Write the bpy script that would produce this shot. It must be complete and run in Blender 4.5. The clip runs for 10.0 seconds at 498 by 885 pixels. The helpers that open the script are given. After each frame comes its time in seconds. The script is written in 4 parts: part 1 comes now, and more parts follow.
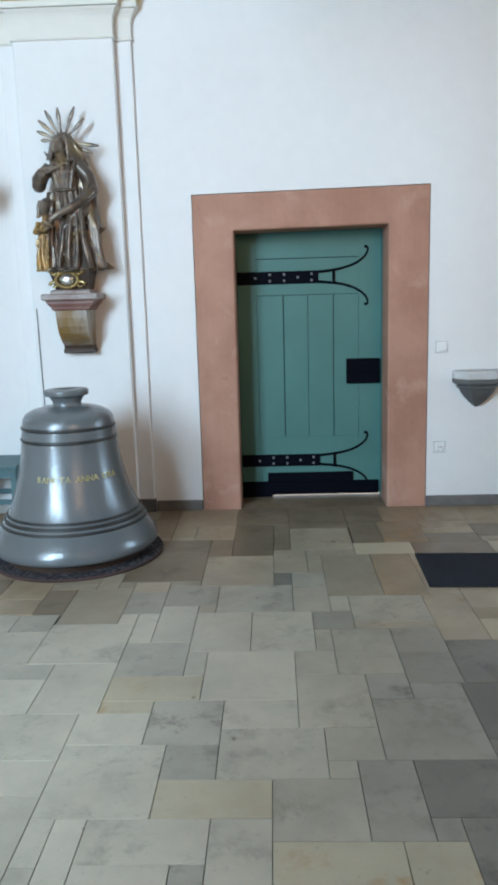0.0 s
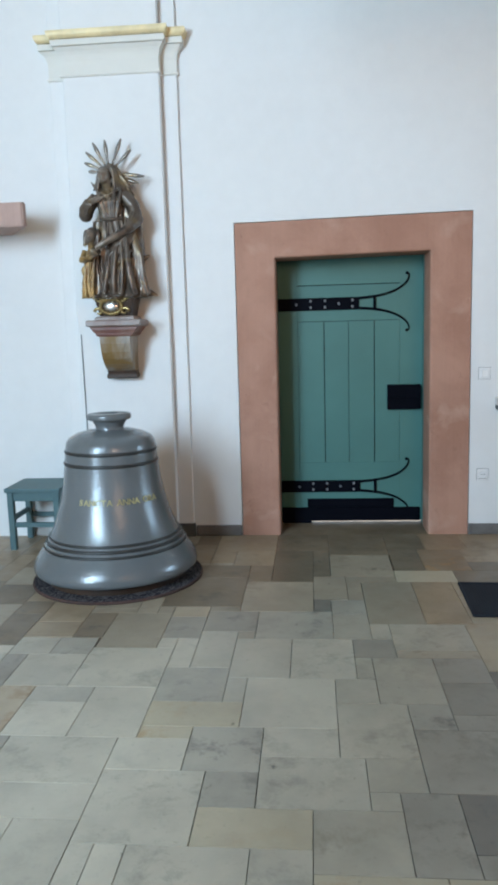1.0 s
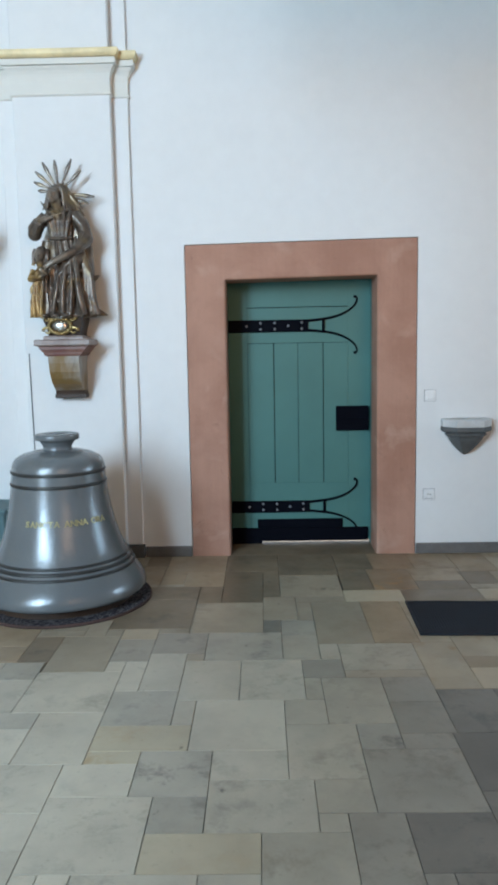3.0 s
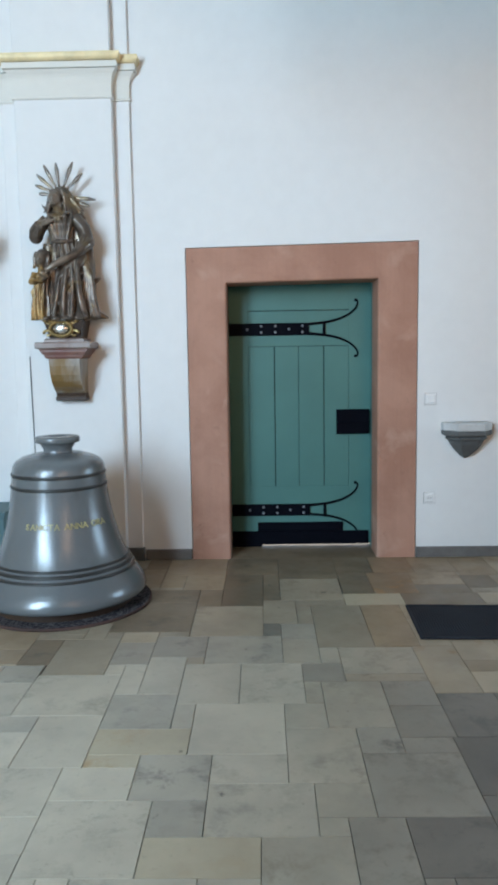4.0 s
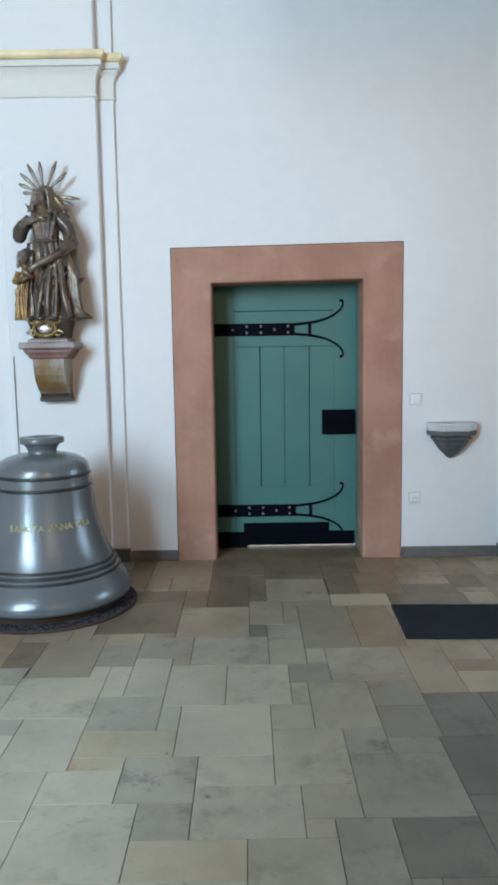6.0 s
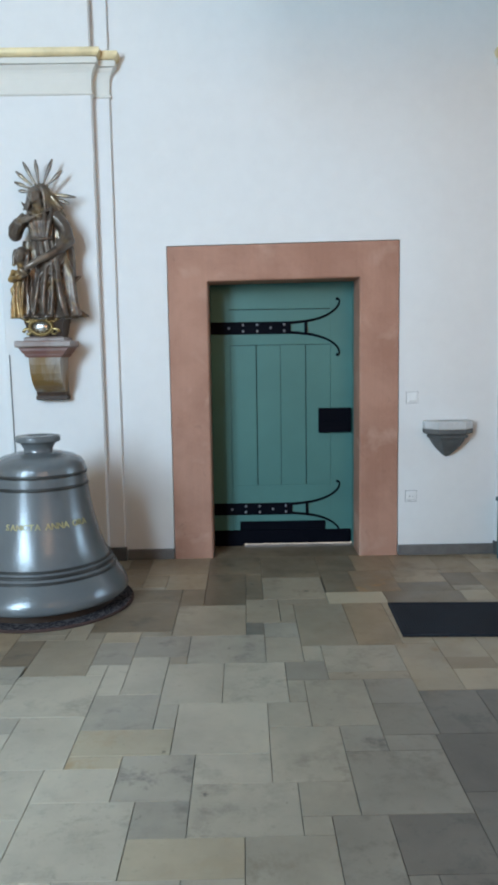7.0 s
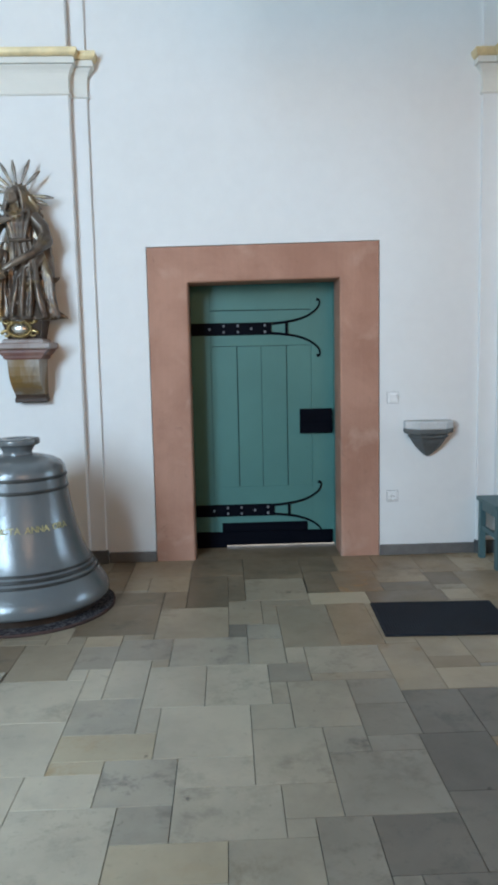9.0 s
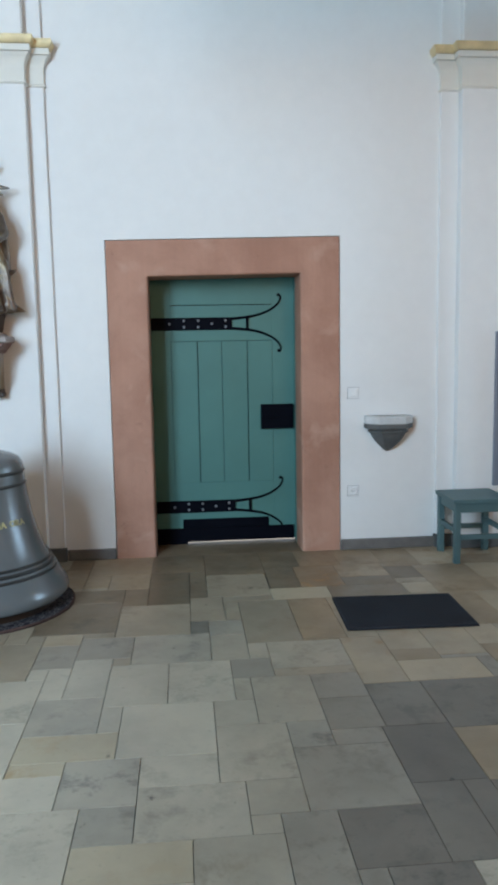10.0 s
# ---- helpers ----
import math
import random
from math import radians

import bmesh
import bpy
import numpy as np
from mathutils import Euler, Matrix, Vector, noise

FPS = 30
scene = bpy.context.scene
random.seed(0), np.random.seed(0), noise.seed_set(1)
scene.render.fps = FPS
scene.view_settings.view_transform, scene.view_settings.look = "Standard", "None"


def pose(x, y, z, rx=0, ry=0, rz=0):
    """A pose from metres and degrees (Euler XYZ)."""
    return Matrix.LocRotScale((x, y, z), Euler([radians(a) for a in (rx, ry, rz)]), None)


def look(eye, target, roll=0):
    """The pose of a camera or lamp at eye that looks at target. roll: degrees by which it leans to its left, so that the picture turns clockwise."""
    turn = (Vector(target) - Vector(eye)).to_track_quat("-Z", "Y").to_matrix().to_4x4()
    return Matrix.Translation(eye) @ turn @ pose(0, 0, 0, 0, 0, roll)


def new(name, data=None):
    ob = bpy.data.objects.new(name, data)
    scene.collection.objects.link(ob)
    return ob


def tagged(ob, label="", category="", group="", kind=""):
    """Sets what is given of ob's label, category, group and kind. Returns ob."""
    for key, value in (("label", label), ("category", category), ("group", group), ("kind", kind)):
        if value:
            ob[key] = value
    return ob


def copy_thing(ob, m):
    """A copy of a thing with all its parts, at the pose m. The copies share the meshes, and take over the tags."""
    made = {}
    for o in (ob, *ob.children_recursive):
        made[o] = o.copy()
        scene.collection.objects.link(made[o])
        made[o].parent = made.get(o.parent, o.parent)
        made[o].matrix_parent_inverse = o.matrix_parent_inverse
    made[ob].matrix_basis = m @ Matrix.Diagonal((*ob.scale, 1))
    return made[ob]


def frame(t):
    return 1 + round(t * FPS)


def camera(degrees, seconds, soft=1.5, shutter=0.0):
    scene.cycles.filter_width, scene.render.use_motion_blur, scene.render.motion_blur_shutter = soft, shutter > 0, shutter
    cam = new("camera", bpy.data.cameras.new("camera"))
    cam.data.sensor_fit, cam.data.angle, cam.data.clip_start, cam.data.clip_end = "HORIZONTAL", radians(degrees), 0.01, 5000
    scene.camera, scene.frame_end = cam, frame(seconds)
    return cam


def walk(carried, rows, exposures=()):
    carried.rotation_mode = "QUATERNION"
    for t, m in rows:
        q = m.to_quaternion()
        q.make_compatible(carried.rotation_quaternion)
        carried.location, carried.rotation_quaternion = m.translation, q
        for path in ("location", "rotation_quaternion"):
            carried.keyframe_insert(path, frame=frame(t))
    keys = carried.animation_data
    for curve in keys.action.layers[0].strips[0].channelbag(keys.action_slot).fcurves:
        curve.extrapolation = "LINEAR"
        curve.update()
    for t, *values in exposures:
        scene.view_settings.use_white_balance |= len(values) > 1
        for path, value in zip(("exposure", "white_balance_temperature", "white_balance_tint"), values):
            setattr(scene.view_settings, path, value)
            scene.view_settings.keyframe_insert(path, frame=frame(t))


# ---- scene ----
cam = camera(37.0, 10.0, soft=3.4, shutter=0.5)
PATH = [
    (0, (-0.289, -5.502, 1.549), (-0.358, -3.537, 1.18), -1.6),
    (0.5, (-0.293, -5.506, 1.551), (-0.388, -3.535, 1.225), -1.0),
    (0.8, (-0.305, -5.51, 1.54), (-0.45, -3.533, 1.294), -0.8),
    (1, (-0.305, -5.508, 1.541), (-0.474, -3.537, 1.245), -1.6),
    (1.5, (-0.297, -5.507, 1.54), (-0.351, -3.53, 1.241), -0.6),
    (2, (-0.299, -5.51, 1.537), (-0.355, -3.531, 1.259), -1.3),
    (2.5, (-0.296, -5.517, 1.542), (-0.337, -3.534, 1.285), -1.2),
    (4, (-0.297, -5.515, 1.54), (-0.335, -3.529, 1.305), -0.9),
    (4.5, (-0.289, -5.513, 1.541), (-0.331, -3.528, 1.297), -1.1),
    (5, (-0.292, -5.509, 1.538), (-0.336, -3.524, 1.294), -0.9),
    (5.5, (-0.295, -5.505, 1.537), (-0.313, -3.518, 1.305), -0.9),
    (7, (-0.3, -5.504, 1.534), (-0.289, -3.518, 1.297), -0.9),
    (7.5, (-0.284, -5.509, 1.539), (-0.269, -3.522, 1.311), -1.2),
    (8, (-0.293, -5.501, 1.529), (-0.254, -3.515, 1.3), -0.6),
    (8.5, (-0.292, -5.5, 1.536), (-0.255, -3.515, 1.297), -0.7),
    (9, (-0.292, -5.491, 1.531), (-0.234, -3.506, 1.297), -1.2),
    (9.5, (-0.293, -5.482, 1.53), (-0.195, -3.499, 1.291), -0.9),
    (10, (-0.307, -5.466, 1.52), (-0.139, -3.488, 1.275), -1.0),
]
walk(cam, [(t, look(eye, target, roll)) for t, eye, target, roll in PATH], exposures=[(0.0, -0.08), (1.0, -0.16), (1.6, -0.18), (5.5, -0.21), (10.0, -0.26)])

# ---- world and light ----
world = bpy.data.worlds.new("sky")
scene.world = world
world.use_nodes = True
wn = world.node_tree
sky = wn.nodes.new("ShaderNodeTexSky")
sky.sky_type, sky.sun_disc = "NISHITA", False
sky.sun_elevation, sky.sun_rotation = radians(49), radians(9)
wn.links.new(sky.outputs[0], wn.nodes["Background"].inputs[0])
wn.nodes["Background"].inputs[1].default_value = 0.12
scene.view_settings.exposure = 0.0


def window_light(name, eye, target, width, height, watts, colour):
    lamp = bpy.data.lights.new(name, "AREA")
    lamp.shape, lamp.size, lamp.size_y, lamp.energy, lamp.color = "RECTANGLE", width, height, watts, colour
    ob = new(name, lamp)
    ob.matrix_world = look(eye, target)
    return ob


# daylight in the openings of the windows behind and beside the camera, except the amber
DAY = (0.55, 0.778, 1.0)
window_light("window_light_south", (-3.7, -9.9, 4.5), (-2.6, 0, 1.6), 1.0, 2.8, 470, DAY)
window_light("window_light_west", (-4.4, -7.4, 2.5), (-1.2, -2.4, 0.2), 1.3, 2.4, 470, DAY)
window_light("window_light_east", (5.9, -0.75, 2.0), (0, -0.9, 0.8), 0.3, 0.9, 92, (0.50, 0.75, 1.0))
# Added unseen source: warm fill for the brown shadows on the wall.
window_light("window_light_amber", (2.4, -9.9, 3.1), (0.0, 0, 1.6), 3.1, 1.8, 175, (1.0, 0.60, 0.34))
sun = bpy.data.lights.new("sun", "SUN")
sun.energy, sun.angle, sun.color = 5.0, radians(0.5), (1.0, 0.96, 0.9)
new("sun", sun).matrix_world = look((2, 12, 14), (0, 0, 0))


# ---- materials ----
class Nodes:
    """A node material with short ways to add and join nodes."""

    def __init__(self, name):
        self.mat = bpy.data.materials.new(name)
        self.mat.use_nodes = True
        self.tree = self.mat.node_tree
        self.bsdf = self.tree.nodes["Principled BSDF"]
        self.place = self.add("ShaderNodeNewGeometry").outputs["Position"]

    def add(self, kind):
        return self.tree.nodes.new(kind)

    def join(self, a, b):
        self.tree.links.new(a, b)

    def noise(self, scale, detail=4.0, rough=0.55, vector=None, distort=0.0):
        n = self.add("ShaderNodeTexNoise")
        n.inputs["Scale"].default_value, n.inputs["Detail"].default_value = scale, detail
        n.inputs["Roughness"].default_value, n.inputs["Distortion"].default_value = rough, distort
        self.join(vector or self.place, n.inputs["Vector"])
        return n.outputs["Fac"]

    def ramp(self, fac, *stops):
        r = self.add("ShaderNodeValToRGB")
        while len(r.color_ramp.elements) < len(stops):
            r.color_ramp.elements.new(0.5)
        for e, (p, c) in zip(r.color_ramp.elements, stops):
            e.position = p
            e.color = (*c, 1) if isinstance(c, tuple) else (c, c, c, 1)
        self.join(fac, r.inputs[0])
        return r.outputs[0]

    def mix(self, a, b, fac, how="MIX"):
        m = self.add("ShaderNodeMix")
        m.data_type, m.blend_type = "RGBA", how
        for socket, value in ((m.inputs[0], fac), (m.inputs[6], a), (m.inputs[7], b)):
            if isinstance(value, (int, float)):
                socket.default_value = value
            elif isinstance(value, tuple):
                socket.default_value = (*value, 1)
            else:
                self.join(value, socket)
        return m.outputs[2]

    def finish(self, colour, rough, metal=0.0, bump=None, strength=0.2, distance=0.01, spec=0.5):
        for key, value in (("Base Color", colour), ("Roughness", rough), ("Metallic", metal)):
            socket = self.bsdf.inputs[key]
            if isinstance(value, (int, float)):
                socket.default_value = value
            elif isinstance(value, tuple):
                socket.default_value = (*value, 1)
            else:
                self.join(value, socket)
        self.bsdf.inputs["Specular IOR Level"].default_value = spec
        if bump is not None:
            b = self.add("ShaderNodeBump")
            b.inputs["Strength"].default_value, b.inputs["Distance"].default_value = strength, distance
            self.join(bump, b.inputs["Height"])
            self.join(b.outputs[0], self.bsdf.inputs["Normal"])
        return self.mat


def shade(c, k):
    return tuple(min(1.0, v * k) for v in c)


def plaster(name, base):
    n = Nodes(name)
    big = n.ramp(n.noise(0.9, 5), (0.3, shade(base, 0.96)), (0.7, base))
    fine = n.ramp(n.noise(9, 6, 0.6), (0.35, 0.975), (0.65, 1.0))
    return n.finish(n.mix(big, fine, 1.0, "MULTIPLY"), 0.85, 0, n.noise(22, 5, 0.6), 0.05, 0.006, 0.2)


def stony(name, base, dark, scale=6, rough=0.75, bump=0.25, spec=0.35):
    n = Nodes(name)
    big = n.ramp(n.noise(scale * 0.35, 5, 0.6), (0.32, dark), (0.68, base))
    grain = n.ramp(n.noise(scale * 18, 5, 0.65), (0.3, 0.84), (0.7, 1.06))
    return n.finish(n.mix(big, grain, 1.0, "MULTIPLY"), rough, 0, n.noise(scale * 22, 6, 0.7), bump, 0.004, spec)


def tooled_stone(name, base, dark, pale):
    """Rubbed sandstone with upright tool marks, darker and paler patches."""
    n = Nodes(name)
    big = n.ramp(n.noise(2.1, 6, 0.6, None, 0.4), (0.38, dark), (0.62, base))
    patch = n.ramp(n.noise(3.1, 4, 0.5, None, 0.5), (0.57, 0.0), (0.68, 0.7))
    c = n.mix(big, pale, patch)
    c = n.mix(c, shade(dark, 0.55), n.ramp(n.noise(7.3, 6, 0.65, None, 0.6), (0.63, 0.0), (0.76, 0.5)))
    m = n.add("ShaderNodeMapping")
    m.inputs["Scale"].default_value = (55, 55, 1.6)
    n.join(n.place, m.inputs["Vector"])
    marks = n.noise(1.0, 5, 0.6, m.outputs[0])
    c = n.mix(c, n.ramp(marks, (0.3, 0.965), (0.7, 1.015)), 1.0, "MULTIPLY")
    c = n.mix(c, n.ramp(n.noise(75, 5, 0.65), (0.3, 0.97), (0.7, 1.015)), 1.0, "MULTIPLY")
    return n.finish(c, 0.72, 0, marks, 0.04, 0.003, 0.3)


def marbled(name, pale, warm, dark):
    """Wood painted as marble, with upright clouds and veins."""
    n = Nodes(name)
    m = n.add("ShaderNodeMapping")
    m.inputs["Scale"].default_value = (13, 13, 5)
    m.inputs["Rotation"].default_value = (0.23, 0.31, 0.47)
    n.join(n.place, m.inputs["Vector"])
    v = m.outputs[0]
    c = n.mix(pale, warm, n.ramp(n.noise(0.5, 4, 0.5, v, 0.6), (0.38, 0.0), (0.62, 1.0)))
    c = n.mix(c, dark, n.ramp(n.noise(0.7, 6, 0.6, v, 0.8), (0.54, 0.0), (0.74, 0.7)))
    return n.finish(c, 0.45, 0, n.noise(9, 4, 0.6, v), 0.02, 0.003)


def paint(name, base, worn, rough=0.5):
    n = Nodes(name)
    big = n.ramp(n.noise(2.2, 5), (0.3, shade(base, 0.86)), (0.7, base))
    chips = n.ramp(n.noise(26, 8, 0.7), (0.66, 0.0), (0.74, 1.0))
    grain = n.add("ShaderNodeMapping")
    grain.inputs["Scale"].default_value = (60, 60, 3)
    n.join(n.place, grain.inputs["Vector"])
    g = n.noise(1.0, 5, 0.6, grain.outputs[0])
    return n.finish(n.mix(big, worn, chips), rough, 0, g, 0.18, 0.003, 0.4)


def metal(name, base, rough, amount, scale=20, bump=0.1, spec=0.5, calm=0.75):
    n = Nodes(name)
    big = n.ramp(n.noise(scale * 0.25, 5, 0.6), (0.3, shade(base, calm)), (0.7, shade(base, 1.06)))
    r = n.ramp(n.noise(scale, 5), (0.3, rough * 0.8), (0.7, min(1.0, rough * 1.25)))
    return n.finish(big, r, amount, n.noise(scale * 3, 5, 0.6), bump, 0.003, spec)


def varnished_bronze():
    """Grey varnished bell metal with a slightly rippled gloss."""
    n = Nodes("grey_bronze")
    c = n.ramp(n.noise(2.5, 4, 0.5), (0.3, (0.150, 0.162, 0.168)), (0.7, (0.178, 0.190, 0.196)))
    c = n.mix(c, (0.10, 0.105, 0.095), n.ramp(n.noise(6, 5, 0.6), (0.58, 0.0), (0.75, 0.35)))
    g = n.ramp(n.noise(4, 3, 0.5), (0.3, 0.19), (0.7, 0.27))
    return n.finish(c, g, 0.22, n.noise(48, 3, 0.65), 0.5, 0.003, 0.5)


def slab_stone(name, base, dark, stain, joined=False):
    """Honed paving stone, a little different from piece to piece."""
    n = Nodes(name)
    base, dark, stain = ((1.13 * a, 1.085 * b, 1.075 * c) for a, b, c in (base, dark, stain))
    info = n.tree.nodes["Geometry"] if joined else n.add("ShaderNodeObjectInfo")
    pick = "Random Per Island" if joined else "Random"
    shift = n.add("ShaderNodeVectorMath")
    shift.operation = "MULTIPLY_ADD"
    n.join(info.outputs[pick], shift.inputs[0])
    shift.inputs[1].default_value = (37, 53, 19)
    n.join(n.place, shift.inputs[2])
    v = shift.outputs[0]
    body = n.ramp(n.noise(2.6, 7, 0.62, v), (0.32, dark), (0.60, base))
    tone = n.ramp(info.outputs[pick], (0.0, 0.90), (1.0, 1.05))
    c = n.mix(body, tone, 1.0, "MULTIPLY")
    cloud = n.ramp(n.noise(7, 9, 0.72, v, 0.15), (0.51, 0.0), (0.66, 0.95))
    cloud = n.mix(cloud, n.ramp(n.noise(1.6, 3, 0.5, v), (0.42, 0.15), (0.62, 1.0)), 1.0, "MULTIPLY")
    wide = n.ramp(n.noise(1.1, 4, 0.5), (0.35, 0.88), (0.65, 1.05))
    c = n.mix(c, wide, 1.0, "MULTIPLY")
    c = n.mix(c, stain, cloud)
    speck = n.ramp(n.noise(34, 6, 0.7, v), (0.27, 0.6), (0.40, 1.0))
    c = n.mix(c, speck, 0.55, "MULTIPLY")
    pit = n.ramp(n.noise(13, 3, 0.5, v), (0.235, 0.35), (0.27, 1.0))
    c = n.mix(c, pit, 0.8, "MULTIPLY")
    gloss = n.ramp(n.noise(5, 6, 0.6, v), (0.3, 0.3), (0.7, 0.5))
    return n.finish(c, gloss, 0, n.noise(30, 7, 0.7, v), 0.12, 0.004, 0.45)


WHITE = plaster("white_limewash", (0.80, 0.80, 0.79))
CREAM = plaster("cream_limewash", (0.76, 0.74, 0.68))
CEIL = plaster("ceiling_plaster", (0.78, 0.77, 0.74))
SAND = tooled_stone("red_sandstone", (0.465, 0.255, 0.182), (0.38, 0.195, 0.135), (0.52, 0.325, 0.245))
PINK = tooled_stone("pale_pink_sandstone", (0.52, 0.36, 0.31), (0.45, 0.30, 0.25), (0.58, 0.44, 0.39))
# Ochre and oak of the unseen surfaces, chosen to bounce warm light.
WARM = plaster("warm_bounce_limewash", (0.62, 0.47, 0.32))
OAK = stony("brown_oak", (0.30, 0.17, 0.085), (0.19, 0.10, 0.05), 7, 0.5, 0.1)
GREYSTONE = stony("grey_stone", (0.142, 0.146, 0.142), (0.075, 0.078, 0.078), 10)
PALESTONE = stony("pale_stone", (0.66, 0.66, 0.65), (0.50, 0.50, 0.49), 8)
MARBLE = marbled("painted_marble", (0.36, 0.33, 0.29), (0.21, 0.125, 0.04), (0.06, 0.04, 0.03))
REDMARBLE = marbled("red_marble", (0.17, 0.075, 0.052), (0.13, 0.04, 0.027), (0.04, 0.022, 0.018))
GREYMARBLE = marbled("grey_marble", (0.29, 0.235, 0.21), (0.21, 0.14, 0.115), (0.10, 0.07, 0.06))
GREEN = paint("green_paint", (0.074, 0.203, 0.184), (0.045, 0.12, 0.11))
STOOLGREEN = paint("stool_paint", (0.085, 0.155, 0.165), (0.06, 0.09, 0.085))
DARKGAP = paint("dark_backing", (0.012, 0.02, 0.02), (0.01, 0.01, 0.01), 0.8)
IRON = metal("black_iron", (0.004, 0.005, 0.009), 0.55, 0.0, spec=0.03)
STUD = metal("stud_iron", (0.24, 0.25, 0.27), 0.5, 0.4)
BRONZE = varnished_bronze()
GROOVE = metal("dark_bronze", (0.06, 0.06, 0.058), 0.45, 0.5)
GOLD = metal("gilding", (0.46, 0.34, 0.15), 0.34, 0.8, 30, 0.15)
LETTER = metal("worn_gilt_lettering", (0.56, 0.49, 0.25), 0.55, 0.1, 70, 0.15, calm=0.25)
PALEGOLD = metal("pale_gilding", (0.80, 0.645, 0.37), 0.45, 0.2, 30, 0.1)
SILVER = metal("silvered_boss", (0.62, 0.60, 0.56), 0.28, 0.9)
PLASTIC = paint("white_plastic", (0.84, 0.84, 0.83), (0.8, 0.8, 0.79), 0.35)
CABLE = paint("grey_cable", (0.16, 0.17, 0.17), (0.1, 0.1, 0.1))
SLOT = paint("dark_plastic", (0.03, 0.03, 0.03), (0.03, 0.03, 0.03))
RUBBER = stony("black_rubber", (0.014, 0.018, 0.028), (0.008, 0.010, 0.016), 12, 0.7, 0.2)
WOODDARK = stony("dark_wood", (0.07, 0.04, 0.025), (0.035, 0.02, 0.013), 9, 0.5, 0.1)
MORTAR = stony("joint_mortar", (0.19, 0.175, 0.15), (0.11, 0.10, 0.09), 9, 0.9)
BOARD = paint("blue_grey_board", (0.20, 0.22, 0.27), (0.15, 0.16, 0.19))
SKIRT = stony("skirting_stone", (0.21, 0.20, 0.19), (0.11, 0.10, 0.092), 9, 0.7)
# Real tones, but light fall-off is put in: g lifted, c, n, d lowered.
SLABS = {
    "g": slab_stone("grey_limestone", (0.470, 0.426, 0.330), (0.370, 0.336, 0.263), (0.246, 0.224, 0.174)),
    "c": slab_stone("dimmed_limestone", (0.405, 0.362, 0.278), (0.318, 0.285, 0.219), (0.220, 0.192, 0.142)),
    "y": slab_stone("yellow_limestone", (0.43, 0.375, 0.265), (0.35, 0.30, 0.21), (0.33, 0.21, 0.09)),
    "b": slab_stone("blue_grey_limestone", (0.365, 0.334, 0.264), (0.275, 0.252, 0.203), (0.130, 0.121, 0.103)),
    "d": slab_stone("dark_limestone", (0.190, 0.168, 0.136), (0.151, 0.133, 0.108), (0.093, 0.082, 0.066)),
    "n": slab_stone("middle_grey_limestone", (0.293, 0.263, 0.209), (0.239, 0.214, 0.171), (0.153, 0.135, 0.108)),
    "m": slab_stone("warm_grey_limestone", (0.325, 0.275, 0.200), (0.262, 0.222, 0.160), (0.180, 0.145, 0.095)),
    # Brown stones by the door; doorway shade and reflection put into their colour.
    "e": slab_stone("shaded_brown_limestone", (0.205, 0.157, 0.103), (0.145, 0.112, 0.075), (0.095, 0.075, 0.050)),
    "u": slab_stone("brown_tan_limestone", (0.318, 0.245, 0.158), (0.233, 0.180, 0.117), (0.170, 0.120, 0.072)),
    "o": slab_stone("ochre_stained_limestone", (0.25, 0.195, 0.13), (0.21, 0.15, 0.09), (0.42, 0.20, 0.04)),
    "t": slab_stone("tan_limestone", (0.39, 0.32, 0.22), (0.31, 0.255, 0.18), (0.25, 0.16, 0.08)),
}


# ---- building blocks ----
def mesh_of(name, bm, material, smooth=False):
    me = bpy.data.meshes.new(name)
    bmesh.ops.recalc_face_normals(bm, faces=bm.faces)
    bm.to_mesh(me)
    bm.free()
    for m in material if isinstance(material, (list, tuple)) else (material,):
        me.materials.append(m)
    if smooth:
        for p in me.polygons:
            p.use_smooth = True
    return me


def part(name, bm, material, parent=None, label="", smooth=False):
    ob = new(name, mesh_of(name, bm, material, smooth))
    if parent is not None:
        ob.parent = parent
    if label:
        ob["label"] = label
    return ob


def empty(name, x, y, z):
    ob = new(name)
    ob.empty_display_size = 0.05
    ob.matrix_world = pose(x, y, z)
    return ob


def box(bm, x0, x1, y0, y1, z0, z1, bevel=0.0, segments=1):
    m = Matrix.LocRotScale(((x0 + x1) / 2, (y0 + y1) / 2, (z0 + z1) / 2), None, (abs(x1 - x0), abs(y1 - y0), abs(z1 - z0)))
    made = bmesh.ops.create_cube(bm, size=1.0, matrix=m)["verts"]
    if bevel:
        edges = list({e for v in made for e in v.link_edges})
        bmesh.ops.bevel(bm, geom=edges, offset=bevel, segments=segments, profile=0.7, affect="EDGES")
    return bm


def boxed(*args, **kw):
    return box(bmesh.new(), *args, **kw)


def ball(bm, centre, radii, turn=(0, 0, 0), u=16, v=10):
    m = Matrix.LocRotScale(centre, Euler([radians(a) for a in turn]), radii)
    bmesh.ops.create_uvsphere(bm, u_segments=u, v_segments=v, radius=1.0, matrix=m)
    return bm


def lathe(bm, profile, centre=(0, 0, 0), steps=48, close=True):
    """Turn (radius, height) pairs about the vertical axis."""
    rings = []
    for r, z in profile:
        rings.append([bm.verts.new((centre[0] + r * math.cos(2 * math.pi * k / steps), centre[1] + r * math.sin(2 * math.pi * k / steps), centre[2] + z)) for k in range(steps)])
    for a, b in zip(rings, rings[1:]):
        for k in range(steps):
            bm.faces.new((a[k], a[(k + 1) % steps], b[(k + 1) % steps], b[k]))
    if close:
        bm.faces.new(rings[0])
        bm.faces.new(rings[-1])
    return bm


